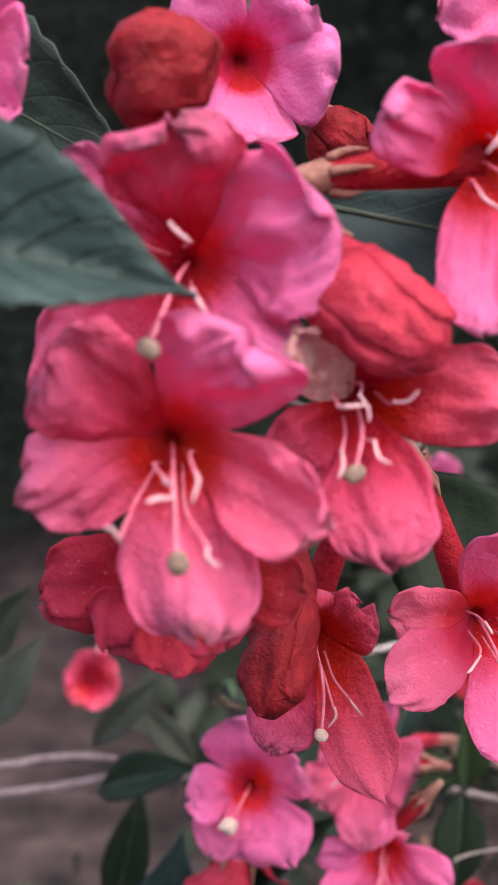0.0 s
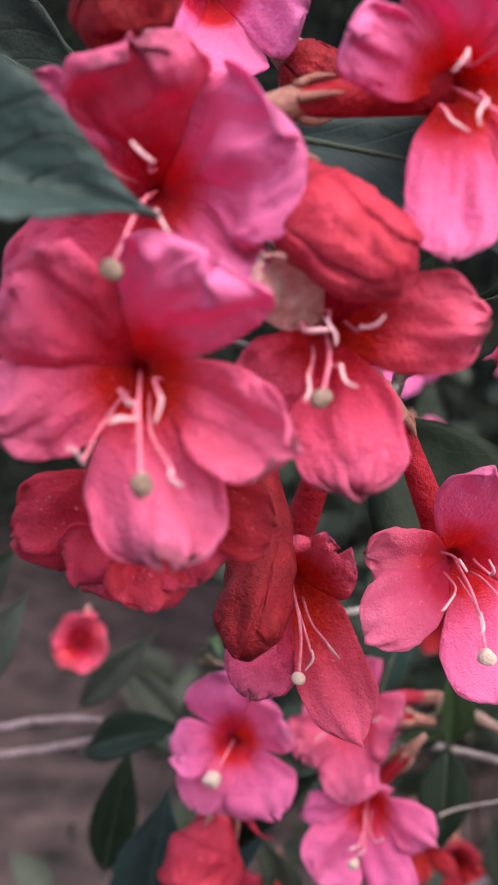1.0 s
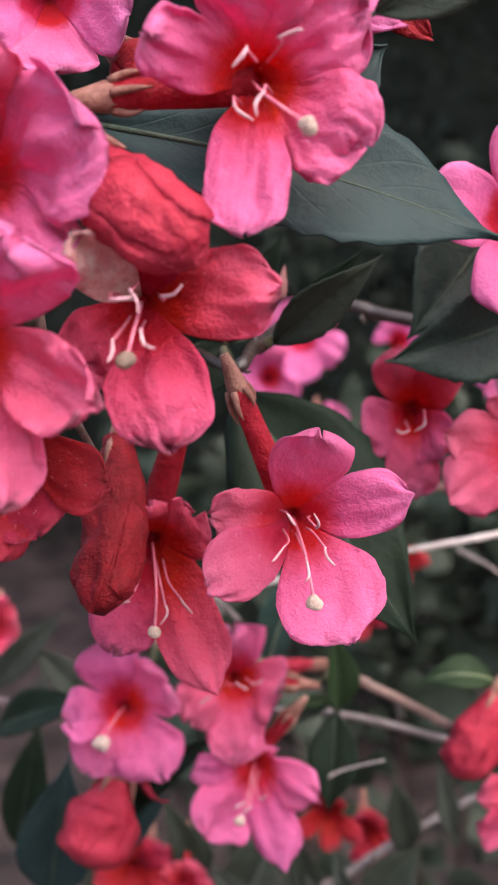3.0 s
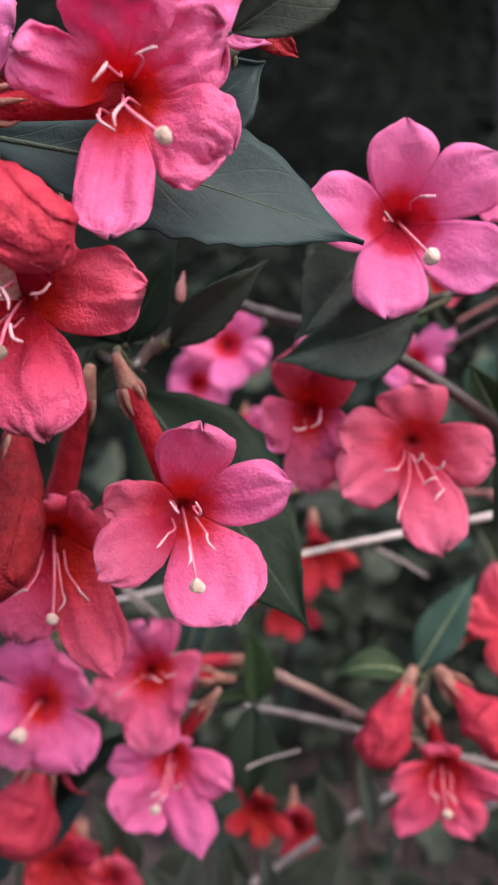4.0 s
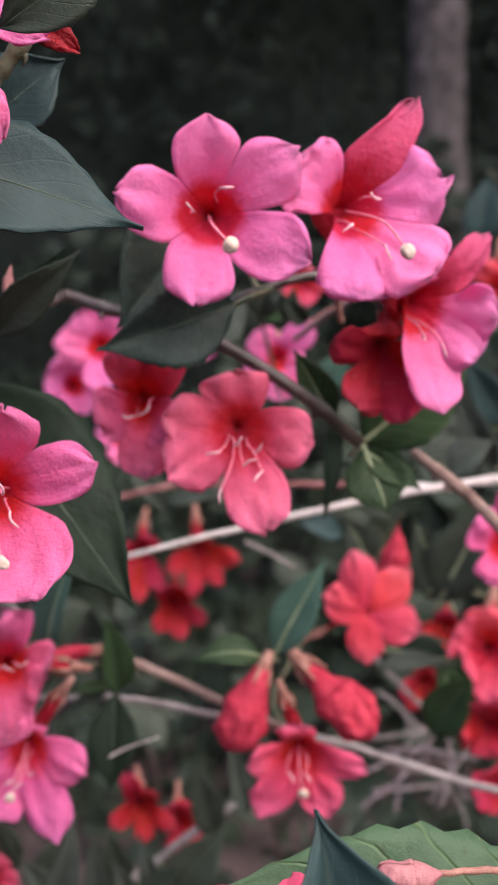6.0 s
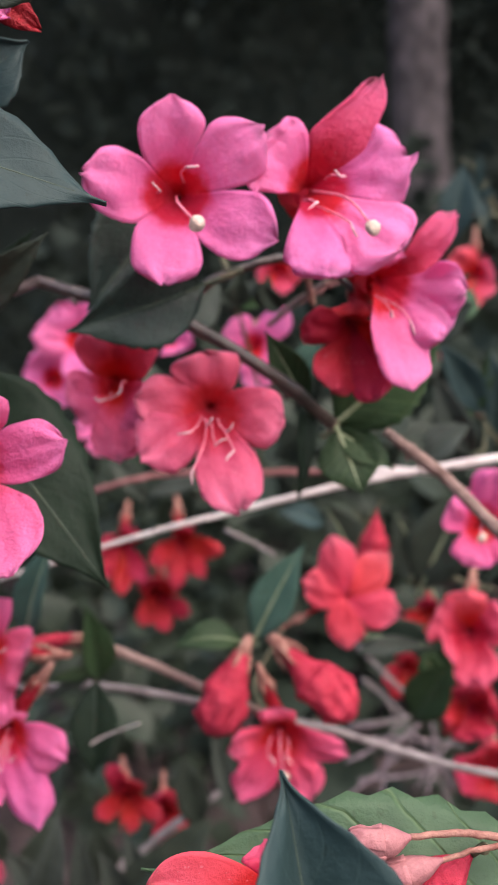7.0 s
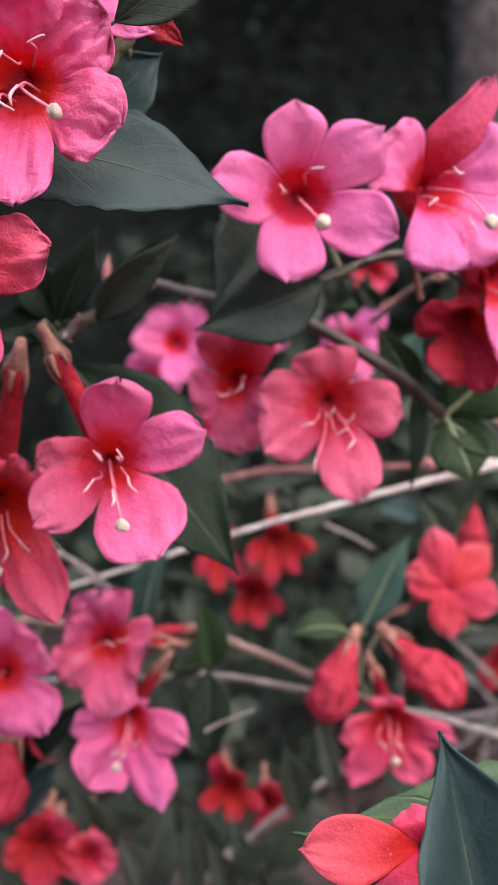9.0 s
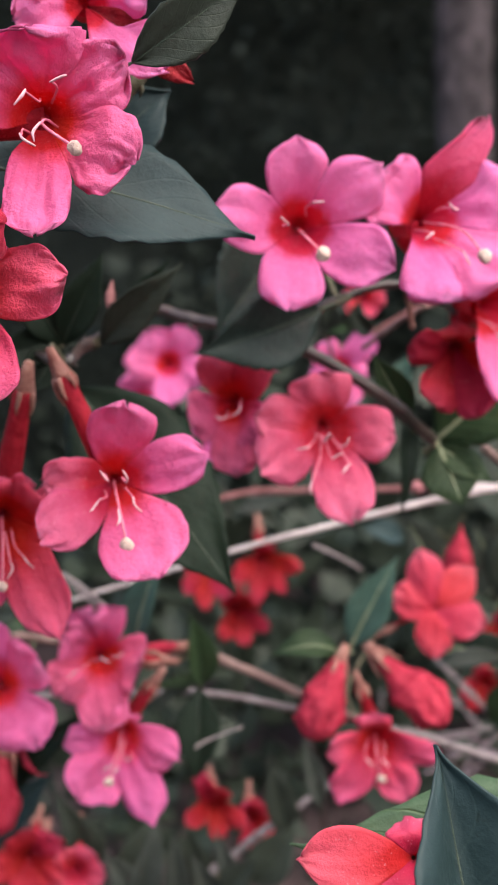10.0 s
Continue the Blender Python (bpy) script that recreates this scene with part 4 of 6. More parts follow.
flower((0.0946, 0.4400, 1.0047), (-0.188, -0.982, -0.027),
       [(128, 0.0121, 0.0012, 0.0106), (18, 0.0065, -0.0012, 0.0106), (-103, 0.0129, 0.0009, 0.0106), (-63, 0.0095, -0.0006, 0.0106)],
       (0.0962, 0.4500, 1.0179), colour=CORAL, mouth=0.0034, seed=57,
       label='small red flower on a far twig')
flower((0.0691, 0.2900, 0.9383), (-0.195, -0.965, 0.176),
       [(150, 0.0095, 0.0025, 0.0116), (-104, 0.0109, -0.0013, 0.0109), (72, 0.0152, 0.0016, 0.0116), (-29, 0.0114, -0.0030, 0.0116), (26, 0.0140, -0.0015, 0.0116)],
       (0.0786, 0.3100, 0.9456), style=(0.0005, -0.0029, 0.0025), colour=PINK_MID, mouth=0.0043, knob_size=0.0012, seed=58,
       label='bright pink open flower with a red throat')

# coral flowers lower down
flower((0.0386, 0.325, 0.9099), (0.050, -1.000, 0.120),
       [(105, 0.0189, -0.0030, 0.0115), (44, 0.0176, -0.0030, 0.0115), (-21, 0.0166, -0.0030, 0.0125), (-92, 0.0150, -0.0020, 0.0105), (157, 0.0138, -0.0030, 0.0120)],
       (0.0236, 0.3330, 0.9009), colour=CORAL_BACK, mouth=0.0016, wrinkle=1.3, blunt=2.4, seam=0.56, cups=[-0.10, -0.10, -0.10, -0.10, -0.10], seed=59,
       label='coral red flower with pointed lobes seen from outside')
bud((0.0488, 0.345, 0.9329), (0.0465, 0.345, 0.9139), 0.0080, BUD, 'red flower tube tapering upwards behind the coral flower', seed=170, slim=0.15, stalk=False)
bud((0.0087, 0.2920, 0.9037), (0.0008, 0.2870, 0.8835), 0.0113, BUD, 'coral red bud with crumpled lobes', seed=60, slim=0.7, rough=2)
bud((0.0182, 0.2950, 0.9053), (0.0376, 0.2900, 0.8870), 0.0113, BUD, 'coral red bud on a short stalk', seed=61, slim=0.4, rough=1.8)
flower((0.0182, 0.2860, 0.8819), (-0.050, -0.950, -0.250),
       [(-173, 0.0133, 0.0010, 0.0096), (-123, 0.0190, 0.0030, 0.0118), (-61, 0.0178, 0.0030, 0.0118), (-9, 0.0186, 0.0000, 0.0086), (99, 0.0086, -0.0030, 0.0100)],
       (0.0143, 0.2900, 0.8971), style=(0.0016, -0.0060, 0.0058), stamens=((-0.0025, -0.0015, 0.0041), (0.0017, -0.0013, 0.0039),), colour=ROSE, mouth=0.0042, wrinkle=1.7, knob_size=0.0013, blunt=2.6, seam=0.44, seed=62,
       label='rose flower hanging below two buds')
flower((0.0768, 0.3400, 0.8947), (-0.187, -0.978, 0.093),
       [(155, 0.0121, 0.0026, 0.0146), (-154, 0.0083, 0.0011, 0.0146), (-74, 0.0164, -0.0023, 0.0146), (24, 0.0136, -0.0019, 0.0146), (95, 0.0140, 0.0015, 0.0128)],
       (0.0803, 0.3550, 0.9070), colour=CORAL, mouth=0.0051, seed=63,
       label='coral red flower at the end of a twig')
flower((0.0841, 0.3700, 0.8595), (-0.188, -0.982, -0.035),
       [(-168, 0.0094, 0.0018, 0.0150), (-77, 0.0090, -0.0001, 0.0150), (23, 0.0099, -0.0019, 0.0150), (102, 0.0099, 0.0001, 0.0131)],
       (0.0859, 0.3800, 0.8659), colour=RED, mouth=0.0049, seed=64,
       label='dark red flower in shade')
flower((0.0898, 0.3600, 0.8439), (-0.200, -0.908, 0.368),
       [(-167, 0.0119, 0.0017, 0.0129), (-110, 0.0098, -0.0028, 0.0129), (40, 0.0092, 0.0007, 0.0129), (119, 0.0078, 0.0036, 0.0129)],
       (0.0918, 0.3700, 0.8497), colour=RED, mouth=0.0048, seed=65,
       label='dark red flower in shade')

# deep red flowers in the shade
flower((-0.0391, 0.4500, 0.8959), (0.098, -0.984, -0.151),
       [(-128, 0.0140, 0.0008, 0.0085), (-92, 0.0180, 0.0027, 0.0085), (-56, 0.0160, 0.0020, 0.0080), (165, 0.0100, -0.0020, 0.0090), (60, 0.0100, -0.0020, 0.0090)],
       (-0.0387, 0.4600, 0.9089), colour=RED, mouth=0.0049, blunt=2, seam=0.36, seed=66,
       label='deep red flower in the shade of the branches')
flower((-0.0166, 0.4500, 0.8981), (0.052, -0.987, -0.154),
       [(-9, 0.0172, 0.0013, 0.0085), (-52, 0.0160, 0.0020, 0.0080), (-95, 0.0178, 0.0024, 0.0080), (-150, 0.0140, 0.0000, 0.0085), (80, 0.0085, -0.0020, 0.0090)],
       (-0.0181, 0.4600, 0.9112), colour=RED, mouth=0.0049, blunt=2, seam=0.36, seed=67,
       label='deep red flower in the shade of the branches')
flower((-0.0266, 0.4600, 0.8738), (0.071, -0.991, -0.113),
       [(-73, 0.0140, 0.0015, 0.0080), (-125, 0.0130, 0.0001, 0.0080), (-25, 0.0150, 0.0002, 0.0080), (121, 0.0095, -0.0015, 0.0090), (40, 0.0100, -0.0015, 0.0090)],
       (-0.0260, 0.4700, 0.8857), colour=RED, mouth=0.0051, blunt=2, seam=0.36, seed=68,
       label='deep red flower in the shade of the branches')
flower((-0.0321, 0.3900, 0.8196), (0.097, -0.995, 0.038),
       [(-150, 0.0120, -0.0010, 0.0075), (-80, 0.0125, 0.0000, 0.0070), (-30, 0.0140, 0.0009, 0.0070), (115, 0.0150, 0.0001, 0.0065), (60, 0.0080, 0.0001, 0.0070)],
       (-0.0340, 0.4000, 0.8260), colour=RED, mouth=0.0044, seam=0.36, seed=69,
       label='wilting dark red flower near the ground')
flower((-0.0864, 0.3500, 0.8155), (0.209, -0.975, 0.070),
       [(-172, 0.0132, -0.0029, 0.0141), (-87, 0.0108, -0.0006, 0.0141), (-8, 0.0149, 0.0030, 0.0141), (63, 0.0109, 0.0017, 0.0131), (137, 0.0086, -0.0009, 0.0131)],
       (-0.0874, 0.3600, 0.8227), colour=RED, mouth=0.0049, seed=70,
       label='dark red flower low on the shrub')
flower((-0.0762, 0.2700, 0.8803), (0.234, -0.972, -0.005),
       [(-126, 0.0114, -0.0016, 0.0116), (28, 0.0033, 0.0007, 0.0116), (171, 0.0094, -0.0022, 0.0116), (100, 0.0107, -0.0005, 0.0102)],
       (-0.0806, 0.2800, 0.8887), colour=RED, mouth=0.0041, seed=71,
       label='deep red flower under a leaf')

# leaves of the middle
leaf((0.0116, 0.2960, 0.9063), (0.0242, 0.2930, 0.9325), 0.0116, (-0.06, -0.87, 0.49), LEAF_TEAL, rib=MIDRIB_PALE, fold=0.15, label='bluish green leaf with a pale midrib standing up', seed=72)
leaf((0.0090, 0.2960, 0.9052), (-0.0106, 0.2930, 0.9043), 0.0091, (-0.01, -0.65, 0.76), LEAF_GREEN, rib=MIDRIB_PALE, droop=0.2, label='green leaf arching over to one side', seed=73)
leaf((-0.0291, 0.2950, 0.8954), (-0.0319, 0.2880, 0.9178), 0.0090, (0.33, -0.84, 0.44), LEAF_GREEN, fold=0.3, label='young green leaf standing at a node', seed=74)
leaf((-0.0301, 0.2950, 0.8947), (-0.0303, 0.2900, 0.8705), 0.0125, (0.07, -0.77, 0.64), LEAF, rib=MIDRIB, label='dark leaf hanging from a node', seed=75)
leaf((-0.0465, 0.2860, 0.9080), (-0.0376, 0.2800, 0.9370), 0.0112, (0.05, -0.45, 0.90), LEAF_TEAL, rib=MIDRIB_PALE, label='bluish green leaf behind pink flowers', seed=76)
leaf((0.0216, 0.2440, 0.9738), (0.0127, 0.2400, 0.9889), 0.0078, (-0.10, -0.92, 0.35), LEAF_GREEN, rib=MIDRIB_PALE, fold=0.25, label='small dark green leaf with a pale midrib', seed=77)
leaf((0.0286, 0.2500, 0.9684), (0.0513, 0.246, 0.9884), 0.0190, (0.02, -0.90, 0.42), LEAF_GREEN, rib=MIDRIB_PALE, label='broad green leaf beside a branch node', seed=78)
leaf((0.0287, 0.2480, 0.9675), (0.0339, 0.2430, 0.9541), 0.0140, (0.05, -0.93, 0.36), LEAF_GREEN, fold=0.08, widest=0.5, rib=MIDRIB_PALE, label='broad dark green leaf with a pale midrib turned down', seed=79)
leaf((0.0284, 0.2482, 0.9672), (0.0408, 0.2450, 0.9593), 0.0075, (0.10, -0.90, 0.42), LEAF_GREEN, fold=0.08, rib=MIDRIB_PALE, label='green leaf beside a branch node', seed=80)
leaf((0.0216, 0.2500, 0.9762), (0.0203, 0.2450, 0.9524), 0.0048, (0.46, -0.88, 0.14), LEAF, label='narrow dark leaf hanging edge on', seed=81)
leaf((0.0893, 0.4600, 1.0185), (0.0932, 0.4600, 1.0488), 0.0143, (-0.18, -0.98, 0.09), LEAF_BLUE, label='bluish leaf on a far twig', seed=82)
leaf((0.0697, 0.3900, 0.8970), (0.0845, 0.3800, 0.9358), 0.0211, (-0.15, -0.85, 0.51), LEAF_OLIVE, rib=MIDRIB_PALE, label='dark green leaf with raised veins', seed=83)
leaf((0.0878, 0.3800, 0.9584), (0.0690, 0.3700, 0.9837), 0.0110, (-0.18, -0.96, 0.23), LEAF_BLUE, label='pointed leaf on a far twig', seed=84)
leaf((0.0715, 0.3600, 0.9547), (0.0520, 0.3600, 0.9495), 0.0107, (-0.11, -0.68, 0.73), LEAF_OLIVE, label='dark green leaf lying flat', seed=85)
leaf((0.0639, 0.3600, 0.9848), (0.0776, 0.3500, 0.9950), 0.0156, (-0.16, -0.92, 0.36), LEAF_OLIVE, label='dark green pointed weigela leaf', seed=86)
leaf((-0.0081, 0.3000, 0.9875), (0.0022, 0.3000, 0.9991), 0.0117, (0.04, -0.98, 0.17), LEAF_FELT, label='small rounded leaf between flowers', seed=87)

# branches
branch([(-0.0370, 0.2550, 0.9989), (-0.0266, 0.2500, 0.9960), (-0.0090, 0.2420, 0.9925), (0.0125, 0.2360, 0.9813), (0.0286, 0.2500, 0.9678)], 0.00130, 0.00140, BARK_DARK, 'dark brown woody branch under the flowers', seed=88, knots=3)
branch([(-0.0077, 0.2450, 0.9932), (0.0051, 0.2400, 1.0005), (0.0200, 0.2400, 1.0037), (0.0335, 0.2350, 0.9961)], 0.00118, 0.00068, BARK_DARK, 'dark side shoot carrying the upper flowers', seed=89, knots=3)
branch([(0.0398, 0.2550, 0.9664), (0.0522, 0.2500, 0.9574), (0.0653, 0.2400, 0.9453), (0.0843, 0.2300, 0.9348)], 0.00108, 0.00163, BARK, 'reddish brown twig with a cut end', seed=90, knots=3)
branch([(-0.0820, 0.3300, 0.9079), (-0.0593, 0.3270, 0.9153), (-0.0447, 0.3250, 0.9203), (-0.0170, 0.3200, 0.9300), (0.0088, 0.3200, 0.9368), (0.0344, 0.3200, 0.9434), (0.0565, 0.3200, 0.9480), (0.0707, 0.3200, 0.9503), (0.1113, 0.3200, 0.9575)], 0.00050, 0.00126, BARK_PALE, 'pale bare branch crossing behind the flowers', seed=91, knots=5)
branch([(0.0400, 0.3300, 0.9454), (0.0511, 0.3270, 0.9473), (0.0616, 0.3220, 0.9472)], 0.00082, 0.00072, BARK_PALE, 'pale peeling side shoot beside the branch', seed=92, knots=1)
branch([(-0.0487, 0.3900, 0.9263), (-0.0412, 0.3850, 0.9309), (-0.0290, 0.3800, 0.9352), (-0.0157, 0.3800, 0.9376), (0.0125, 0.3700, 0.9397), (0.0365, 0.3600, 0.9417), (0.0515, 0.3300, 0.9467)], 0.00097, 0.00106, BARK_RED, 'thin reddish brown branch', seed=93, knots=3)
branch([(-0.0916, 0.3000, 0.9088), (-0.0465, 0.3000, 0.9040), (-0.0284, 0.2980, 0.9034), (-0.0028, 0.2980, 0.8929), (0.0159, 0.3100, 0.8803)], 0.00120, 0.00124, BARK, 'brown branch with peeling bark', seed=94, knots=5)
branch([(-0.0870, 0.3100, 0.8867), (-0.0477, 0.3080, 0.8887), (-0.0243, 0.3050, 0.8897), (0.0284, 0.3100, 0.8775), (0.0442, 0.3100, 0.8731), (0.0694, 0.3100, 0.8658), (0.1008, 0.3100, 0.8603)], 0.00093, 0.00117, BARK_GREY, 'grey bare branch low in the shrub', seed=95, knots=4)
branch([(0.0455, 0.3900, 0.8478), (0.0714, 0.4000, 0.8483), (0.0877, 0.4000, 0.8612), (0.1163, 0.4000, 0.8796)], 0.00050, 0.00090, BARK_GREY, 'grey bare twig low in the shrub', seed=96, knots=3)
branch([(0.0714, 0.4000, 0.8483), (0.0619, 0.4000, 0.8614), (0.0494, 0.4000, 0.8734)], 0.00048, 0.00022, BARK_GREY, 'grey forked twig low in the shrub', seed=97, knots=1)
branch([(0.0635, 0.4000, 0.8470), (0.0571, 0.4000, 0.8572), (0.0509, 0.4000, 0.8621)], 0.00045, 0.00020, BARK_GREY, 'grey forked twig low in the shrub', seed=98, knots=1)
branch([(-0.0472, 0.3700, 0.7877), (-0.0229, 0.3700, 0.8126), (0.0094, 0.3700, 0.8374), (0.0349, 0.3800, 0.8478)], 0.00143, 0.00095, BARK_GREY, 'grey bare branch rising from below', seed=99, knots=3)
branch([(-0.0725, 0.2900, 0.9300), (-0.0638, 0.2900, 0.9259), (-0.0545, 0.2900, 0.9181)], 0.00065, 0.00065, BARK_GREY, 'thin grey twig behind the flowers', seed=100, knots=1)

# out-of-focus things close to the lens
leaf((0.0208, 0.1180, 0.9004), (0.0132, 0.1240, 0.9422), 0.0217, (0.23, -0.86, 0.46), LEAF_BLUE, fold=0.45, droop=0.02, widest=0.55, label='smooth grey-green leaf close by, pointing up', seed=101)
leaf((0.0683, 0.1500, 0.9026), (-0.0051, 0.1500, 0.9169), 0.0320, (-0.11, -0.76, 0.64), LEAF_FRESH, fold=0.04, droop=0.05, widest=0.5, label='broad fresh green leaf', seed=102)
flower((0.0130, 0.1400, 0.9192), (-0.025, -0.933, 0.360),
       [(-179, 0.0170, 0.0004, 0.0094), (-112, 0.0121, -0.0042, 0.0090), (-56, 0.0106, -0.0036, 0.0090), (31, 0.0081, -0.0040, 0.0082), (106, 0.0056, -0.0065, 0.0067)],
       (0.0198, 0.1520, 0.9014), colour=CORAL, mouth=0.0030, wrinkle=0.7, blunt=2.6, seed=103,
       label='coral red flower half hidden behind a leaf')
bud((0.0318, 0.1460, 0.9238), (0.0226, 0.1460, 0.9228), 0.0043, SALMON, 'pale salmon bud close to a leaf', seed=104, slim=0.8, stalk=False)
bud((0.0361, 0.1460, 0.9206), (0.0248, 0.1460, 0.9171), 0.0042, SALMON, 'pale salmon bud close to a leaf', seed=105, slim=0.8, stalk=False)
bud((0.0407, 0.1500, 0.9194), (0.0255, 0.1480, 0.9079), 0.0103, BUD, 'coral red bud under pale buds', seed=106, slim=0.6, stalk=False)
branch([(0.0758, 0.1600, 0.9095), (0.0481, 0.1500, 0.9210), (0.0389, 0.1470, 0.9238), (0.0310, 0.1460, 0.9237)], 0.00067, 0.00046, CALYX, 'tan stalk carrying pale buds', seed=107, knots=1)
branch([(0.0481, 0.1500, 0.9210), (0.0412, 0.1470, 0.9216), (0.0353, 0.1460, 0.9202)], 0.00047, 0.00039, CALYX, 'tan stalk carrying a pale bud', seed=108, knots=0)

# smaller things among the leaves
bud((-0.0423, 0.2250, 1.0044), (-0.0425, 0.2220, 0.9984), 0.0014, BARK_RED, 'small dim red bud among dark leaves', stalk=False, seed=109, slim=0.7)
leaf((0.1085, 0.4700, 1.0133), (0.0960, 0.4600, 1.0324), 0.0156, (-0.62, -0.78, -0.05), LEAF_OLIVE, fold=0.4, droop=0.2, label='curled hairy olive leaf on a far twig', seed=110)
branch([(0.1389, 0.4800, 0.9953), (0.1128, 0.4700, 1.0222), (0.1010, 0.4700, 1.0443), (0.0941, 0.4700, 1.0505)], 0.00105, 0.00056, STEM, 'thin greyish shoot with hairy leaves', seed=111, knots=1)
branch([(0.1173, 0.3900, 0.9220), (0.0923, 0.3850, 0.9498), (0.0834, 0.3800, 0.9635), (0.0729, 0.3750, 0.9803)], 0.00097, 0.00046, STEM, 'thin green shoot among the far leaves', seed=112, knots=2)
leaf((0.0863, 0.3850, 0.9612), (0.0710, 0.3800, 0.9783), 0.0131, (0.19, -0.95, 0.23), LEAF_OLIVE, fold=0.3, label='grey-green folded leaf on a shoot', seed=113)
leaf((0.0934, 0.3900, 0.9492), (0.0896, 0.3850, 0.9800), 0.0133, (-0.03, -0.97, 0.25), LEAF_BLUE, label='bluish grey leaf on a shoot', seed=114)
bud((0.0844, 0.3800, 0.9635), (0.0730, 0.3750, 0.9794), 0.0029, BUD, 'slender red pointed bud', seed=115, slim=0.5)
bud((0.0832, 0.3800, 0.9588), (0.0705, 0.3750, 0.9633), 0.0022, BUD, 'slender red pointed bud', seed=116, slim=0.5)
leaf((0.0764, 0.3800, 0.8534), (0.0693, 0.3750, 0.8806), 0.0191, (-0.13, -0.75, 0.65), LEAF_GREEN, rib=MIDRIB_PALE, label='green leaf behind red flowers', seed=117)
leaf((0.0498, 0.3700, 0.8859), (0.0742, 0.3600, 0.8841), 0.0110, (-0.11, -0.71, 0.69), LEAF, rib=MIDRIB_PALE, label='dark green leaf lying nearly flat', seed=118)
leaf((-0.0620, 0.3600, 0.7948), (-0.0502, 0.3600, 0.8309), 0.0148, (-0.02, -0.90, 0.44), LEAF_OLIVE, label='dull olive leaf low on the shrub', seed=119)
leaf((-0.0179, 0.3700, 0.8015), (-0.0015, 0.3700, 0.8235), 0.0152, (0.20, -0.81, 0.56), LEAF_OLIVE, fold=0.35, label='dull olive leaf low on the shrub', seed=120)
leaf((-0.0382, 0.3800, 0.7923), (-0.0405, 0.3700, 0.8215), 0.0135, (0.11, -0.81, 0.57), LEAF_OLIVE, label='dull olive leaf low on the shrub', seed=121)
leaf((0.0309, 0.3600, 0.8473), (0.0381, 0.3600, 0.8663), 0.0128, (-0.06, -0.87, 0.50), LEAF_OLIVE, label='dull olive leaf low on the shrub', seed=122)
flower((-0.0195, 0.3950, 0.8122), (0.068, -0.996, 0.052),
       [(46, 0.0088, 0.0007, 0.0101), (-80, 0.0108, -0.0004, 0.0111), (-25, 0.0100, 0.0004, 0.0091), (122, 0.0075, 0.0001, 0.0101)],
       (-0.0201, 0.4050, 0.8186), colour=RED, mouth=0.0036, seed=123,
       label='withered dark red flower low on the shrub')
flower((-0.1370, 0.3500, 0.8919), (0.264, -0.910, 0.321),
       [(154, 0.0075, -0.0010, 0.0101), (92, 0.0082, 0.0027, 0.0101), (13, 0.0076, 0.0028, 0.0101), (-59, 0.0086, -0.0012, 0.0101), (-126, 0.0082, -0.0037, 0.0101)],
       (-0.1383, 0.3600, 0.8956), colour=CORAL, mouth=0.0044, seed=124,
       label='coral flower far below the near spray')
leaf((-0.1007, 0.2900, 0.8418), (-0.0938, 0.2800, 0.8844), 0.0191, (0.16, -0.78, 0.61), LEAF_BLUE, label='bluish leaf under the near spray', seed=125)
leaf((-0.1257, 0.3200, 0.8722), (-0.0927, 0.3000, 0.8904), 0.0133, (0.16, -0.74, 0.66), LEAF, label='dark leaf under the near spray', seed=126)

# twigs behind the near flowers
branch([(-0.0670, 0.1800, 1.0622), (-0.0741, 0.1900, 1.0449), (-0.0737, 0.1780, 1.0168), (-0.0699, 0.1680, 0.9930), (-0.0666, 0.1880, 0.9730)], 0.00078, 0.00057, BARK, 'brown twig behind the near flowers', seed=127, knots=3)
branch([(-0.0737, 0.1780, 1.0168), (-0.0567, 0.1750, 1.0055), (-0.0558, 0.1800, 1.0185), (-0.0595, 0.1620, 1.0237)], 0.00044, 0.00029, BARK, 'short brown side twig behind the near flowers', seed=128, knots=2)
branch([(-0.0818, 0.2300, 0.9936), (-0.0583, 0.2150, 0.9896), (-0.0476, 0.1980, 0.9880), (-0.0450, 0.2100, 0.9913), (-0.0370, 0.2550, 0.9989)], 0.00077, 0.00113, BARK_DARK, 'dark twig joining two sprays', seed=129, knots=2)
branch([(-0.0666, 0.1880, 0.9730), (-0.0635, 0.1970, 0.9799), (-0.0547, 0.2000, 0.9866)], 0.00040, 0.00048, BARK_DARK, 'dark twig behind hanging flowers', seed=130, knots=1)
branch([(0.0208, 0.1180, 0.9004), (0.0371, 0.1300, 0.8746), (0.0731, 0.1500, 0.8803), (0.0683, 0.1500, 0.9026), (0.0999, 0.1900, 0.9051), (0.0843, 0.2300, 0.9348)], 0.00065, 0.00116, BARK, 'brown twig carrying two broad leaves', seed=131, knots=2)
leaf((0.0065, 0.3300, 0.9939), (0.0074, 0.3250, 1.0033), 0.0067, (0.01, -1.00, -0.02), LEAF_OLIVE, fold=0.4, label='small curled olive leaf between the sprays', seed=132)
leaf((0.0129, 0.3300, 0.9931), (0.0149, 0.3250, 1.0025), 0.0057, (0.16, -0.99, -0.01), LEAF_OLIVE, fold=0.4, label='small curled olive leaf between the sprays', seed=133)
leaf((0.0186, 0.3300, 0.9923), (0.0113, 0.3200, 1.0008), 0.0057, (-0.19, -0.97, 0.16), LEAF_OLIVE, fold=0.4, label='small curled olive leaf between the sprays', seed=134)
leaf((-0.0067, 0.3200, 0.9915), (0.0004, 0.3200, 1.0008), 0.0093, (0.04, -0.99, 0.17), LEAF_OLIVE, label='small rounded olive leaf between the sprays', seed=135)
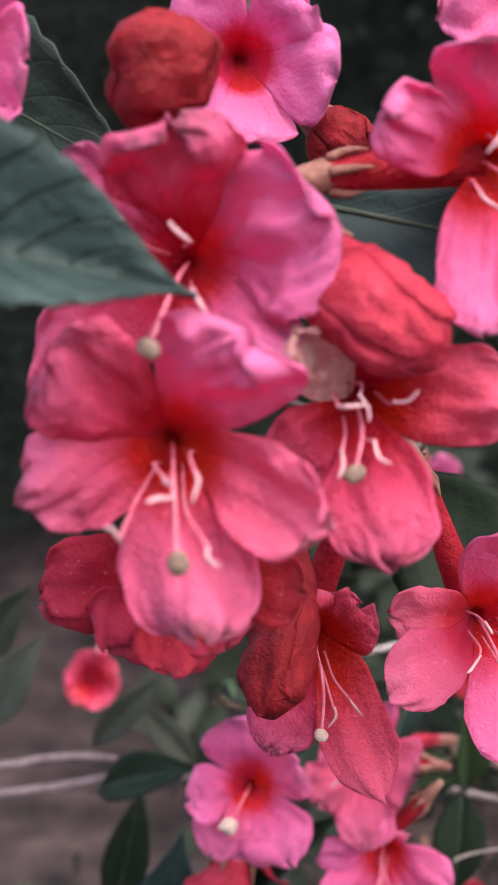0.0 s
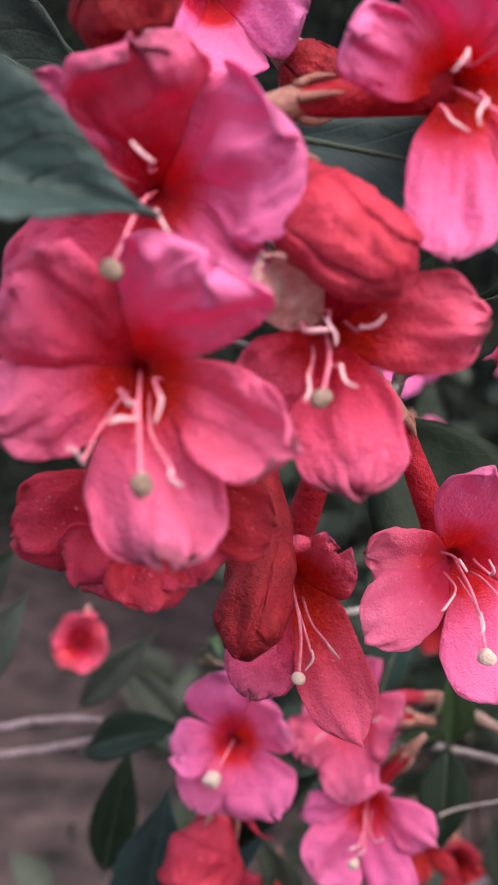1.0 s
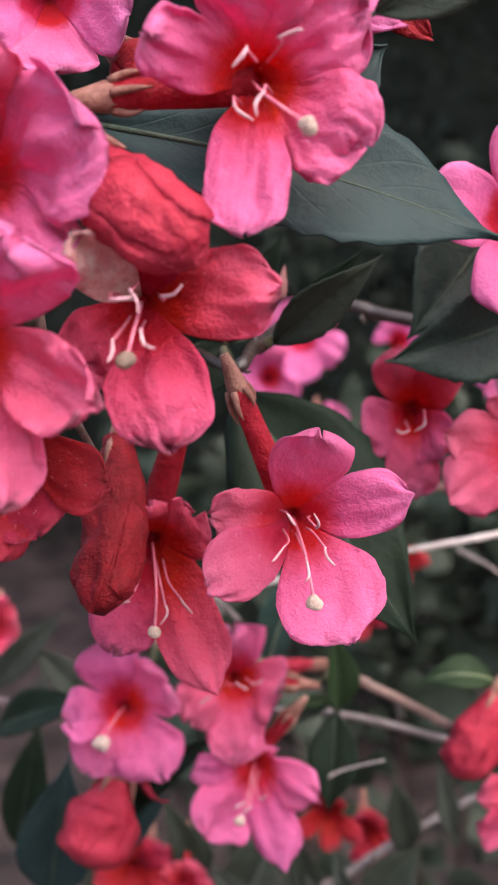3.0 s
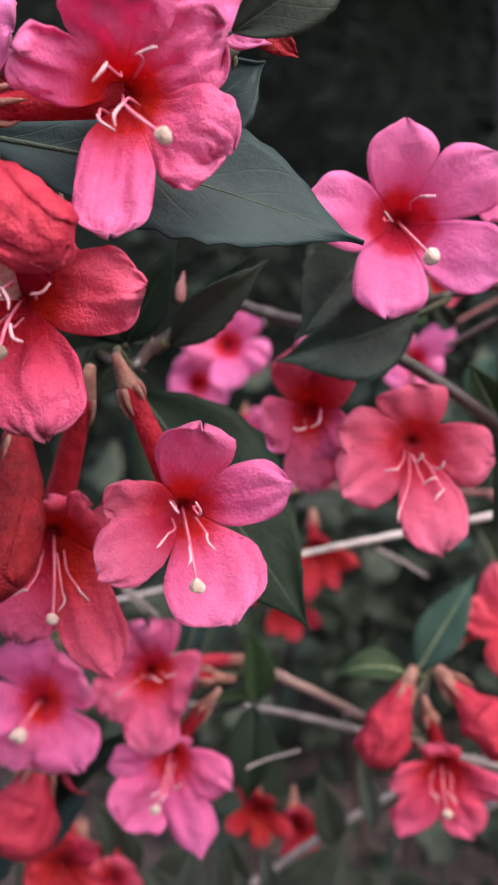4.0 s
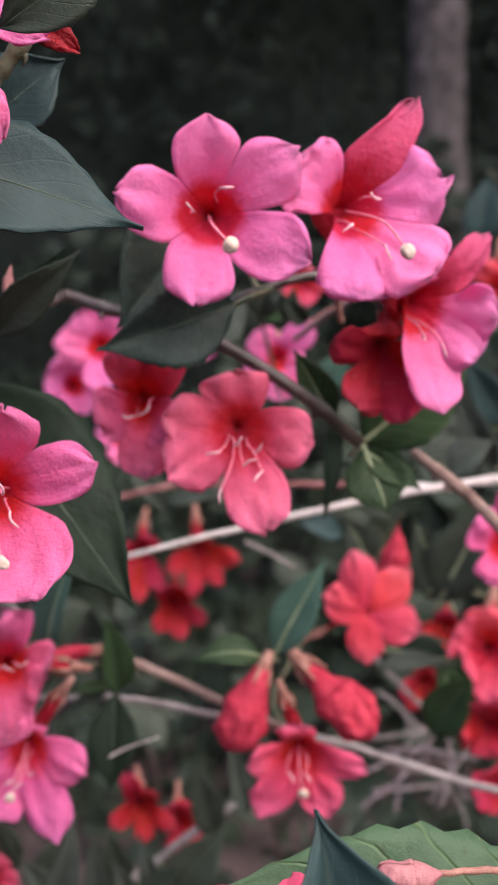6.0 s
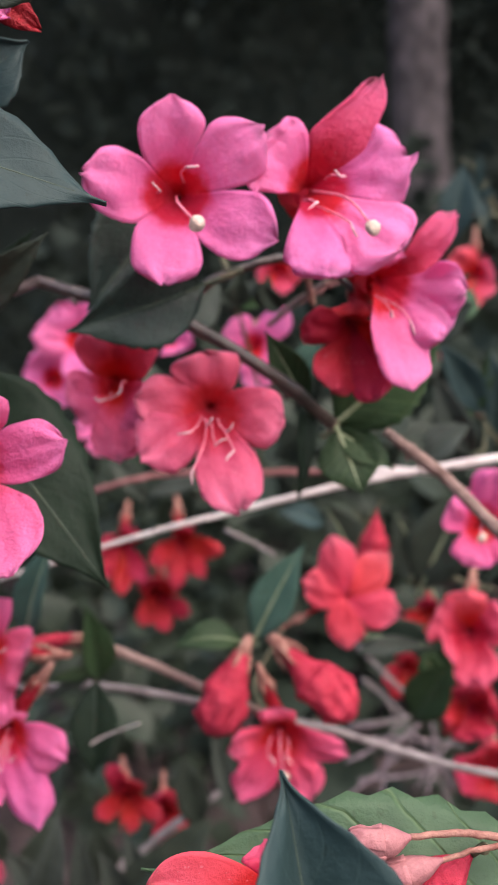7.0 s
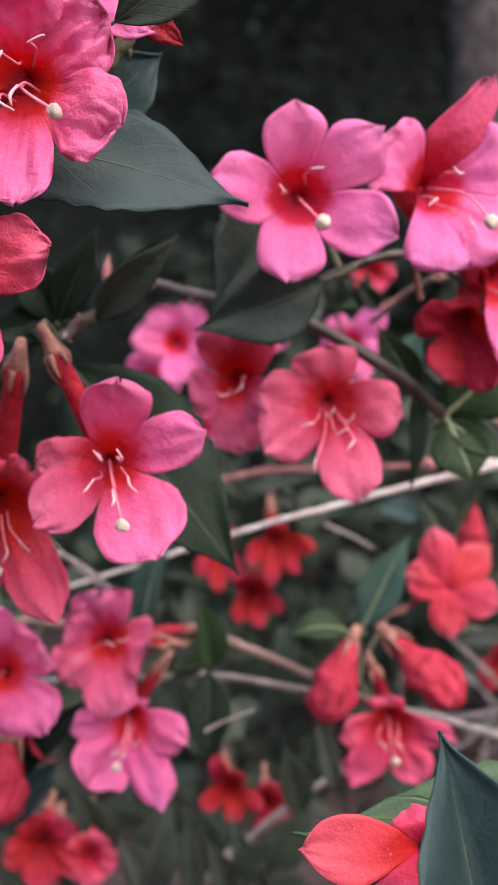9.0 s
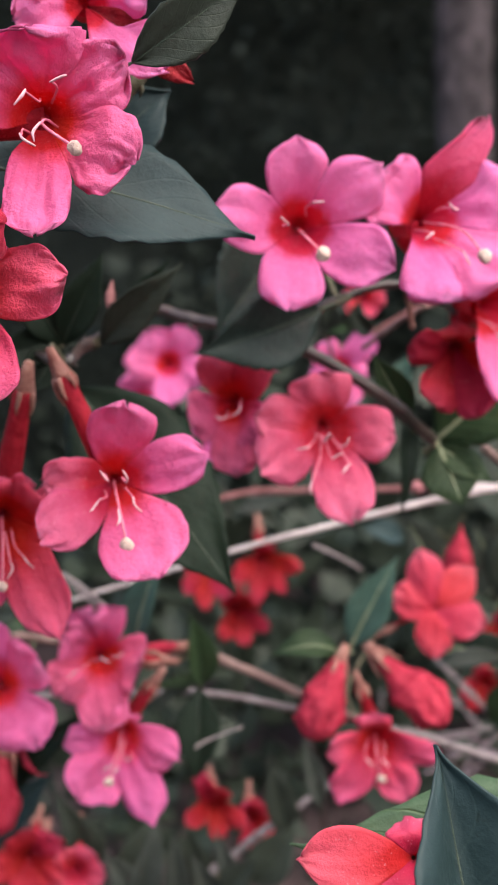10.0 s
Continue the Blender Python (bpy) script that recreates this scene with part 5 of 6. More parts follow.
branch([(0.0148, 0.3000, 0.9887), (0.0206, 0.2800, 0.9945), (0.0267, 0.2600, 0.9994)], 0.00073, 0.00057, BARK, 'thin reddish twig behind the upper flowers', seed=136, knots=1)
branch([(0.0237, 0.2600, 0.9944), (0.0224, 0.2550, 0.9993), (0.0203, 0.2450, 1.0050)], 0.00070, 0.00060, CALYX, 'tan flower stalk under the upper spray', seed=137, knots=0)
branch([(0.0026, 0.3600, 0.9228), (0.0107, 0.3600, 0.9192), (0.0188, 0.3600, 0.9146)], 0.00063, 0.00054, BARK_GREY, 'thin grey twig in the shade', seed=138, knots=1)
branch([(0.0511, 0.4200, 0.8673), (0.0640, 0.4200, 0.8542), (0.0783, 0.4150, 0.8418)], 0.00074, 0.00095, BARK_GREY, 'thin grey twig low in the shrub', seed=139, knots=1)
branch([(0.0534, 0.4200, 0.8542), (0.0619, 0.4200, 0.8477), (0.0691, 0.4100, 0.8425)], 0.00064, 0.00073, BARK_GREY, 'thin grey twig low in the shrub', seed=140, knots=1)
branch([(0.0748, 0.4000, 0.8958), (0.0828, 0.4000, 0.8979), (0.0969, 0.4000, 0.8938)], 0.00070, 0.00080, STEM, 'thin green shoot among leaves', seed=141, knots=1)
leaf((0.0749, 0.4000, 0.8938), (0.0598, 0.3950, 0.9250), 0.0178, (-0.13, -0.89, 0.44), LEAF_OLIVE, rib=MIDRIB_PALE, label='dark green leaf with a pale midrib', seed=142)
leaf((0.0574, 0.3400, 0.9649), (0.0459, 0.3400, 0.9514), 0.0117, (-0.11, -0.80, 0.59), LEAF_OLIVE, label='dark green pointed weigela leaf', seed=143)

# hairy shoots, low leaves and fine twigs
leaf((0.0839, 0.3800, 0.9607), (0.0879, 0.3750, 0.9803), 0.0028, (-0.02, -0.95, 0.32), LEAF_GREEN, label='narrow grey-green hairy young leaf', seed=144)
leaf((0.0839, 0.3800, 0.9607), (0.0900, 0.3750, 0.9721), 0.0030, (-0.02, -0.94, 0.33), LEAF_GREEN, label='narrow grey-green hairy young leaf', seed=145)
leaf((0.0839, 0.3800, 0.9607), (0.0749, 0.3750, 0.9730), 0.0024, (-0.00, -0.94, 0.33), LEAF_GREEN, label='narrow grey-green hairy young leaf', seed=146)
leaf((0.0839, 0.3800, 0.9607), (0.0711, 0.3750, 0.9620), 0.0022, (0.00, -0.94, 0.34), LEAF_GREEN, label='narrow grey-green hairy young leaf', seed=147)
leaf((0.0839, 0.3800, 0.9607), (0.0876, 0.3750, 0.9639), 0.0030, (-0.02, -0.94, 0.34), LEAF_GREEN, label='narrow grey-green hairy young leaf', seed=148)
leaf((0.0839, 0.3800, 0.9607), (0.0781, 0.3750, 0.9537), 0.0028, (-0.01, -0.94, 0.35), LEAF_GREEN, label='narrow grey-green hairy young leaf', seed=149)
leaf((0.0997, 0.4650, 1.0372), (0.0988, 0.4600, 1.0529), 0.0035, (-0.01, -0.99, 0.16), LEAF_BLUE, label='narrow greyish young leaf on a far twig', seed=150)
leaf((0.0997, 0.4650, 1.0372), (0.0915, 0.4600, 1.0368), 0.0040, (-0.00, -0.98, 0.18), LEAF_BLUE, label='narrow greyish young leaf on a far twig', seed=151)
leaf((0.0997, 0.4650, 1.0372), (0.1058, 0.4600, 1.0368), 0.0040, (-0.02, -0.98, 0.18), LEAF_BLUE, label='narrow greyish young leaf on a far twig', seed=152)
leaf((0.0997, 0.4650, 1.0372), (0.1030, 0.4600, 1.0172), 0.0044, (-0.02, -0.98, 0.20), LEAF_BLUE, label='narrow greyish young leaf on a far twig', seed=153)
leaf((-0.0948, 0.3500, 0.7978), (-0.1061, 0.3450, 0.8351), 0.0148, (0.21, -0.75, 0.62), LEAF_FELT, fold=0.25, label='dull olive leaf low on the shrub', seed=154)
leaf((-0.0834, 0.3500, 0.7999), (-0.0739, 0.3450, 0.8315), 0.0092, (0.17, -0.76, 0.63), LEAF_OLIVE, fold=0.25, label='dull olive leaf low on the shrub', seed=155)
leaf((-0.0515, 0.3500, 0.7983), (-0.0658, 0.3450, 0.8239), 0.0120, (0.13, -0.76, 0.64), LEAF_FELT, fold=0.25, label='dull olive leaf low on the shrub', seed=156)
leaf((-0.0412, 0.3500, 0.7984), (-0.0428, 0.3450, 0.8317), 0.0083, (0.09, -0.77, 0.63), LEAF_FELT, fold=0.25, label='dull olive leaf low on the shrub', seed=157)
leaf((-0.0271, 0.3500, 0.8063), (-0.0147, 0.3450, 0.8224), 0.0101, (0.04, -0.77, 0.63), LEAF_OLIVE, fold=0.25, label='dull olive leaf low on the shrub', seed=158)
leaf((-0.0698, 0.3500, 0.8137), (-0.0817, 0.3450, 0.8448), 0.0092, (0.17, -0.78, 0.61), LEAF_OLIVE, fold=0.25, label='dull olive leaf low on the shrub', seed=159)
branch([(0.0823, 0.4300, 0.8666), (0.0950, 0.4250, 0.8548), (0.1025, 0.4200, 0.8389)], 0.00065, 0.00045, BARK_GREY, 'fine grey twig low in the shrub', seed=160, knots=1)
branch([(0.0927, 0.4300, 0.7849), (0.0874, 0.4250, 0.8067), (0.0773, 0.4200, 0.8234)], 0.00055, 0.00037, BARK_GREY, 'fine grey twig low in the shrub', seed=161, knots=1)
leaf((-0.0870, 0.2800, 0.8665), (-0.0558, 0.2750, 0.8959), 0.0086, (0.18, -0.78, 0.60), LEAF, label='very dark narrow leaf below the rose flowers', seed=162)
leaf((-0.0913, 0.2950, 0.8496), (-0.0699, 0.2900, 0.8719), 0.0111, (0.20, -0.80, 0.57), LEAF_BLUE, label='bluish leaf low on the shrub', seed=163)
leaf((-0.0879, 0.2900, 0.9150), (-0.0757, 0.2850, 0.9183), 0.0070, (0.22, -0.85, 0.47), LEAF_OLIVE, label='small rounded olive leaf beside a branch', seed=164)
leaf((0.0819, 0.3700, 0.9459), (0.0667, 0.3600, 0.9738), 0.0111, (-0.40, -0.88, 0.24), LEAF_FELT, fold=0.25, label='grey-green felted leaf on a shoot', seed=165)
leaf((0.0650, 0.3550, 0.9461), (0.0770, 0.3500, 0.9580), 0.0122, (-0.14, -0.73, 0.66), LEAF_FELT, label='dull grey-green leaf behind a twig', seed=166)
leaf((0.0673, 0.3900, 0.9022), (0.0805, 0.3850, 0.9248), 0.0183, (-0.15, -0.91, 0.39), LEAF_OLIVE, rib=MIDRIB_PALE, label='broad dark green leaf with a pale midrib', seed=167)
leaf((0.0452, 0.3600, 0.8832), (0.0679, 0.3550, 0.8869), 0.0072, (-0.09, -0.66, 0.75), LEAF_FELT, label='grey-green leaf seen nearly edge on', seed=168)
leaf((0.0652, 0.3700, 0.8570), (0.0774, 0.3650, 0.8798), 0.0158, (-0.14, -0.83, 0.53), LEAF_GREEN, label='dull green leaf behind red flowers', seed=169)

# things far behind the branch: small flower, hairy shoot, twigs and dull leaves
flower((0.0190, 0.3700, 1.0032), (0.100, -0.900, -0.400),
       [(180, 0.0075, 0.0000, 0.0070), (-125, 0.0070, 0.0010, 0.0065), (-70, 0.0070, 0.0010, 0.0065), (-10, 0.0075, 0.0000, 0.0070), (90, 0.0060, -0.0010, 0.0070)],
       (0.0200, 0.3820, 1.0080), colour=CORAL, mouth=0.0026, wrinkle=1.2, seam=0.40, seed=220,
       label='small red flower behind the upper spray')
leaf((0.0056, 0.3500, 0.9926), (0.0044, 0.3450, 1.0036), 0.0044, (0.30, -0.90, 0.30), LEAF_FELT, label='small grey-green hairy leaf at a shoot tip', seed=221)
leaf((0.0056, 0.3500, 0.9926), (0.0128, 0.3450, 1.0020), 0.0040, (-0.20, -0.90, 0.40), LEAF_FELT, label='small grey-green hairy leaf at a shoot tip', seed=222)
leaf((0.0056, 0.3500, 0.9926), (0.0161, 0.3450, 0.9935), 0.0040, (0.00, -0.80, 0.60), LEAF_GREEN, label='small green leaf at a shoot tip', seed=223)
leaf((0.0056, 0.3500, 0.9926), (-0.0020, 0.3450, 0.9985), 0.0038, (0.10, -0.90, 0.40), LEAF_OLIVE, label='small olive leaf at a shoot tip', seed=224)
branch([(0.0056, 0.3500, 0.9926), (0.0080, 0.3560, 0.9860), (0.0140, 0.3640, 0.9600), (0.0125, 0.3700, 0.9397)], 0.0005, 0.0007, STEM, 'thin green shoot behind the flowers', seed=225, knots=1)
branch([(0.0199, 0.3600, 0.9912), (0.0280, 0.3600, 0.9962), (0.0357, 0.3600, 1.0004), (0.0470, 0.3650, 1.0030)], 0.0006, 0.0005, BARK_RED, 'thin reddish twig behind the upper spray', seed=226, knots=2)
leaf((0.0247, 0.3300, 0.9725), (0.0300, 0.3280, 0.9860), 0.0088, (-0.10, -0.95, 0.25), LEAF_TEAL, label='bluish green leaf behind the branch node', seed=227)
bud((0.0812, 0.3800, 0.9690), (0.0726, 0.3800, 0.9795), 0.0040, BUD, 'slim red bud among hairy shoots', seed=228, slim=0.5)
leaf((0.0836, 0.3900, 0.9990), (0.0745, 0.3850, 0.9853), 0.0120, (0.00, -0.85, 0.50), LEAF_FRESH, label='green leaf on a far twig', seed=229)
branch([(0.0437, 0.3700, 0.9123), (0.0483, 0.3700, 0.9226), (0.0500, 0.3700, 0.9262), (0.0537, 0.3700, 0.9313)], 0.0005, 0.0004, STEM, 'thin olive green shoot', seed=230, knots=1)
branch([(0.0483, 0.3700, 0.9226), (0.0460, 0.3700, 0.9250), (0.0437, 0.3700, 0.9273)], 0.0004, 0.0003, STEM, 'thin olive green side shoot', seed=231, knots=0)
leaf((0.0365, 0.4000, 0.9173), (0.0200, 0.3950, 0.9228), 0.0095, (0.00, -0.80, 0.60), LEAF_BLUE, label='dull bluish leaf behind the pale branch', seed=232)
leaf((0.0475, 0.3900, 0.9032), (0.0355, 0.3850, 0.9280), 0.0150, (0.10, -0.88, 0.45), LEAF_OLIVE, rib=MIDRIB_PALE, label='dull olive leaf behind the coral flower', seed=233)
leaf((0.0520, 0.3800, 0.8822), (0.0712, 0.3750, 0.8875), 0.0080, (-0.10, -0.60, 0.78), LEAF_OLIVE, rib=MIDRIB_PALE, label='olive leaf seen nearly edge on', seed=234)
leaf((0.0753, 0.3800, 0.8640), (0.0723, 0.3750, 0.8890), 0.0140, (-0.10, -0.90, 0.40), LEAF_FRESH, label='fresh green leaf behind red flowers', seed=235)
leaf((-0.0252, 0.4000, 0.9269), (-0.0032, 0.3950, 0.9320), 0.0070, (0.00, -0.70, 0.70), LEAF_FELT, label='grey-green leaf along a reddish branch', seed=236)
leaf((-0.0380, 0.4000, 0.9405), (-0.0245, 0.3980, 0.9235), 0.0090, (0.10, -0.90, 0.40), LEAF_OLIVE, label='dull olive leaf behind the flowers', seed=237)

# low grey-green leaves and twigs
leaf((-0.0560, 0.3400, 0.8060), (-0.0462, 0.3330, 0.8440), 0.0105, (0.30, -0.85, 0.40), LEAF_FELT, fold=0.3, droop=0.16, label='curled grey-green leaf low on the shrub', seed=240)
leaf((-0.0300, 0.3600, 0.7960), (-0.0378, 0.3550, 0.8185), 0.0095, (0.10, -0.80, 0.60), LEAF_FELT, fold=0.3, droop=0.12, label='curled grey-green leaf low on the shrub', seed=241)
leaf((-0.0180, 0.3600, 0.7970), (-0.0298, 0.3570, 0.8270), 0.0085, (-0.20, -0.85, 0.50), LEAF_FELT, fold=0.35, droop=0.14, label='curled grey-green leaf low on the shrub', seed=242)
leaf((-0.0690, 0.3600, 0.8121), (-0.0785, 0.3560, 0.8330), 0.0090, (0.20, -0.80, 0.55), LEAF_OLIVE, fold=0.3, label='dull olive leaf low on the shrub', seed=243)
leaf((-0.0060, 0.3700, 0.8200), (-0.0120, 0.3660, 0.8475), 0.0110, (0.10, -0.85, 0.50), LEAF_OLIVE, label='dull olive leaf low on the shrub', seed=244)
leaf((0.0050, 0.3400, 0.8420), (-0.0010, 0.3370, 0.8660), 0.0065, (0.10, -0.85, 0.50), LEAF_FELT, fold=0.3, label='narrow grey-green leaf beside a rose flower', seed=245)
leaf((-0.0300, 0.3000, 0.8962), (-0.0430, 0.2950, 0.8945), 0.0036, (0.00, -0.80, 0.60), LEAF_GREEN, label='small pointed green leaf at a node', seed=246)
leaf((-0.0300, 0.3000, 0.8962), (-0.0445, 0.2960, 0.8880), 0.0040, (0.00, -0.70, 0.70), LEAF_OLIVE, label='small olive leaf at a node', seed=247)
branch([(-0.0330, 0.2900, 0.8780), (-0.0276, 0.2900, 0.8816), (-0.0175, 0.2850, 0.8874)], 0.0004, 0.00022, BARK_PALE, 'short pale broken twig', seed=248, knots=0)
bud((-0.0330, 0.2980, 0.9062), (-0.0480, 0.2900, 0.9055), 0.0032, BUD, 'small orange red bud on a brown branch', seed=249, slim=0.7)
leaf((-0.0765, 0.2900, 0.9130), (-0.0880, 0.2880, 0.9180), 0.0085, (0.20, -0.80, 0.55), LEAF_FRESH, label='rounded green leaf beside a branch', seed=250)
branch([(-0.0595, 0.3000, 0.9165), (-0.0672, 0.3000, 0.9237), (-0.0760, 0.3000, 0.9330)], 0.0004, 0.0003, BARK_GREY, 'thin grey twig crossing a branch', seed=251, knots=0)
flower((-0.0866, 0.3300, 0.8269), (0.200, -0.960, 0.100),
       [(-172, 0.0120, 0.0000, 0.0110), (-100, 0.0120, 0.0010, 0.0105), (-30, 0.0120, 0.0010, 0.0105), (40, 0.0115, 0.0000, 0.0110), (112, 0.0110, 0.0000, 0.0105)],
       (-0.0880, 0.3500, 0.8320), colour=RED, mouth=0.0036, wrinkle=1.6, seed=252,
       label='red flower low on the shrub')
flower((-0.0724, 0.3320, 0.8225), (0.100, -0.960, 0.100),
       [(-150, 0.0090, 0.0000, 0.0085), (-80, 0.0090, 0.0010, 0.0085), (-10, 0.0095, 0.0010, 0.0085), (60, 0.0090, 0.0000, 0.0085), (130, 0.0085, 0.0000, 0.0085)],
       (-0.0740, 0.3500, 0.8290), colour=CORAL, mouth=0.0030, wrinkle=1.6, seed=253,
       label='rose red flower low on the shrub')
bud((0.0345, 0.3320, 0.9440), (0.0322, 0.3300, 0.9475), 0.0030, SALMON, 'tiny reddish brown leaf bud on the pale branch', seed=254, slim=0.6, stalk=False)

# dry twigs and shaded red flowers low in the shrub
branch([(0.0525, 0.461, 0.7905), (0.0674, 0.471, 0.7976), (0.0828, 0.481, 0.8052)], 0.00075, 0.00042, BARK_MAUVE, 'dry mauve grey twig low in the shrub', seed=260, knots=1)
branch([(0.0586, 0.477, 0.791), (0.0794, 0.487, 0.7885), (0.1033, 0.497, 0.7887)], 0.00075, 0.00044, BARK_MAUVE, 'dry mauve grey twig low in the shrub', seed=261, knots=1)
branch([(0.0626, 0.431, 0.8021), (0.0676, 0.441, 0.8187), (0.0843, 0.451, 0.8292)], 0.00067, 0.00044, BARK_MAUVE, 'dry mauve grey twig low in the shrub', seed=262, knots=1)
branch([(0.061, 0.462, 0.8147), (0.0812, 0.472, 0.8113), (0.1048, 0.482, 0.8041)], 0.00079, 0.00032, BARK_MAUVE, 'dry mauve grey twig low in the shrub', seed=263, knots=1)
branch([(0.0838, 0.453, 0.795), (0.0894, 0.463, 0.8078), (0.0881, 0.473, 0.8209)], 0.00060, 0.00038, BARK_MAUVE, 'dry mauve grey twig low in the shrub', seed=264, knots=1)
branch([(0.0963, 0.459, 0.7951), (0.088, 0.469, 0.8077), (0.0723, 0.479, 0.8183)], 0.00053, 0.00033, BARK_MAUVE, 'dry mauve grey twig low in the shrub', seed=265, knots=1)
branch([(0.052, 0.444, 0.8264), (0.0689, 0.454, 0.8253), (0.0841, 0.464, 0.8262)], 0.00080, 0.00041, BARK_MAUVE, 'dry mauve grey twig low in the shrub', seed=266, knots=1)
branch([(0.0497, 0.438, 0.8148), (0.0617, 0.448, 0.8168), (0.0741, 0.458, 0.8239)], 0.00077, 0.00032, BARK_MAUVE, 'dry mauve grey twig low in the shrub', seed=267, knots=1)
branch([(0.0804, 0.461, 0.7937), (0.0976, 0.471, 0.8121), (0.1112, 0.481, 0.8185)], 0.00056, 0.00030, BARK_MAUVE, 'dry mauve grey twig low in the shrub', seed=268, knots=1)
flower((0.0717, 0.43, 0.8537), (-0.100, -0.950, -0.250),
       [(-165, 0.0100, 0.0000, 0.0085), (-110, 0.0120, 0.0010, 0.0080), (-60, 0.0120, 0.0010, 0.0080), (-10, 0.0100, 0.0000, 0.0085), (95, 0.0080, -0.0010, 0.0085)],
       (0.0737, 0.4420, 0.8637), colour=RED, mouth=0.0032, wrinkle=1.6, seam=0.38, seed=270,
       label='dark red flower hanging in deep shade')
flower((0.0914, 0.42, 0.8445), (-0.100, -0.950, -0.250),
       [(-165, 0.0100, 0.0000, 0.0085), (-110, 0.0120, 0.0010, 0.0080), (-60, 0.0120, 0.0010, 0.0080), (-10, 0.0100, 0.0000, 0.0085), (95, 0.0080, -0.0010, 0.0085)],
       (0.0934, 0.4320, 0.8545), colour=RED, mouth=0.0032, wrinkle=1.6, seam=0.38, seed=271,
       label='dark red flower hanging in deep shade')
flower((0.0806, 0.44, 0.8731), (-0.100, -0.950, -0.250),
       [(-165, 0.0100, 0.0000, 0.0085), (-110, 0.0120, 0.0010, 0.0080), (-60, 0.0120, 0.0010, 0.0080), (-10, 0.0100, 0.0000, 0.0085), (95, 0.0080, -0.0010, 0.0085)],
       (0.0826, 0.4520, 0.8831), colour=RED, mouth=0.0032, wrinkle=1.6, seam=0.38, seed=272,
       label='dark red flower hanging in deep shade')

# blurred things low beside the near cluster
leaf((-0.15, 0.3, 0.8955), (-0.1343, 0.296, 0.9234), 0.0120, (0.20, -0.85, 0.45), LEAF_FELT, fold=0.2, label='dull grey-green leaf beside the near flowers', seed=280)
leaf((-0.1573, 0.31, 0.9082), (-0.141, 0.306, 0.9319), 0.0120, (0.20, -0.85, 0.45), LEAF_OLIVE, fold=0.2, label='dull olive leaf beside the near flowers', seed=281)
leaf((-0.133, 0.34, 0.8761), (-0.1099, 0.336, 0.9034), 0.0090, (0.20, -0.85, 0.45), LEAF_FELT, fold=0.2, label='pale grey-green leaf behind the near flowers', seed=282)
leaf((-0.103, 0.34, 0.8744), (-0.1208, 0.336, 0.8924), 0.0090, (0.20, -0.85, 0.45), LEAF_FELT, fold=0.2, label='pale grey-green leaf behind the near flowers', seed=283)
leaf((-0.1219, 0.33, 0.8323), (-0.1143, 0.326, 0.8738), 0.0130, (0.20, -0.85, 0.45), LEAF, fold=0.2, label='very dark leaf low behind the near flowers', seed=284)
branch([(-0.1675, 0.35, 0.8612), (-0.1375, 0.35, 0.8682), (-0.1029, 0.35, 0.8652)], 0.0012, 0.0009, BARK_MAUVE, 'mauve grey twig behind the near flowers', seed=290, knots=1)
branch([(-0.1673, 0.35, 0.8522), (-0.1338, 0.35, 0.8615), (-0.1049, 0.35, 0.8719)], 0.0012, 0.0009, BARK_MAUVE, 'mauve grey twig behind the near flowers', seed=291, knots=1)
branch([(-0.0297, 0.176, 1.0362), (-0.0337, 0.174, 1.0304), (-0.0371, 0.172, 1.025)], 0.0011, 0.0015, STEM, 'olive brown shoot under the top flowers', seed=296, knots=1)

# stalks that join flowers, buds and leaves to the wood
branch([(-0.0778, 0.1759, 1.0184), (-0.0760, 0.1781, 1.0178), (-0.0737, 0.1780, 1.0168)], 0.0006, 0.0008, STEM, 'thin green stalk between flower and branch', seed=171, knots=0, group='stalks', name='flower_stalk')
branch([(-0.0764, 0.1659, 0.9962), (-0.0737, 0.1691, 0.9956), (-0.0702, 0.1688, 0.9950)], 0.0006, 0.0008, STEM, 'thin green stalk between flower and branch', seed=172, knots=0, group='stalks', name='flower_stalk')
branch([(-0.0607, 0.1460, 1.0171), (-0.0633, 0.1559, 1.0227), (-0.0595, 0.1620, 1.0237)], 0.0006, 0.0008, STEM, 'thin green stalk between flower and branch', seed=173, knots=0, group='stalks', name='flower_stalk')
branch([(-0.0642, 0.1900, 0.9769), (-0.0648, 0.1912, 0.9769), (-0.0653, 0.1918, 0.9759)], 0.0006, 0.0008, STEM, 'thin green stalk between flower and branch', seed=174, knots=0, group='stalks', name='flower_stalk')
branch([(-0.0614, 0.1522, 1.0224), (-0.0628, 0.1578, 1.0229), (-0.0595, 0.1620, 1.0237)], 0.0006, 0.0008, STEM, 'thin green stalk between flower and branch', seed=175, knots=0, group='stalks', name='flower_stalk')
branch([(-0.0383, 0.1855, 1.0568), (-0.0531, 0.1893, 1.0629), (-0.0670, 0.1800, 1.0622)], 0.0006, 0.0008, STEM, 'thin green stalk between flower and branch', seed=176, knots=0, group='stalks', name='flower_stalk')
branch([(-0.0455, 0.1900, 1.0194), (-0.0534, 0.1850, 1.0166), (-0.0558, 0.1800, 1.0185)], 0.0006, 0.0008, STEM, 'thin green stalk between flower and branch', seed=177, knots=0, group='stalks', name='flower_stalk')
branch([(0.0008, 0.2200, 0.9980), (0.0075, 0.2318, 1.0009), (0.0051, 0.2400, 1.0005)], 0.0006, 0.0008, STEM, 'thin green stalk between flower and branch', seed=178, knots=0, group='stalks', name='flower_stalk')
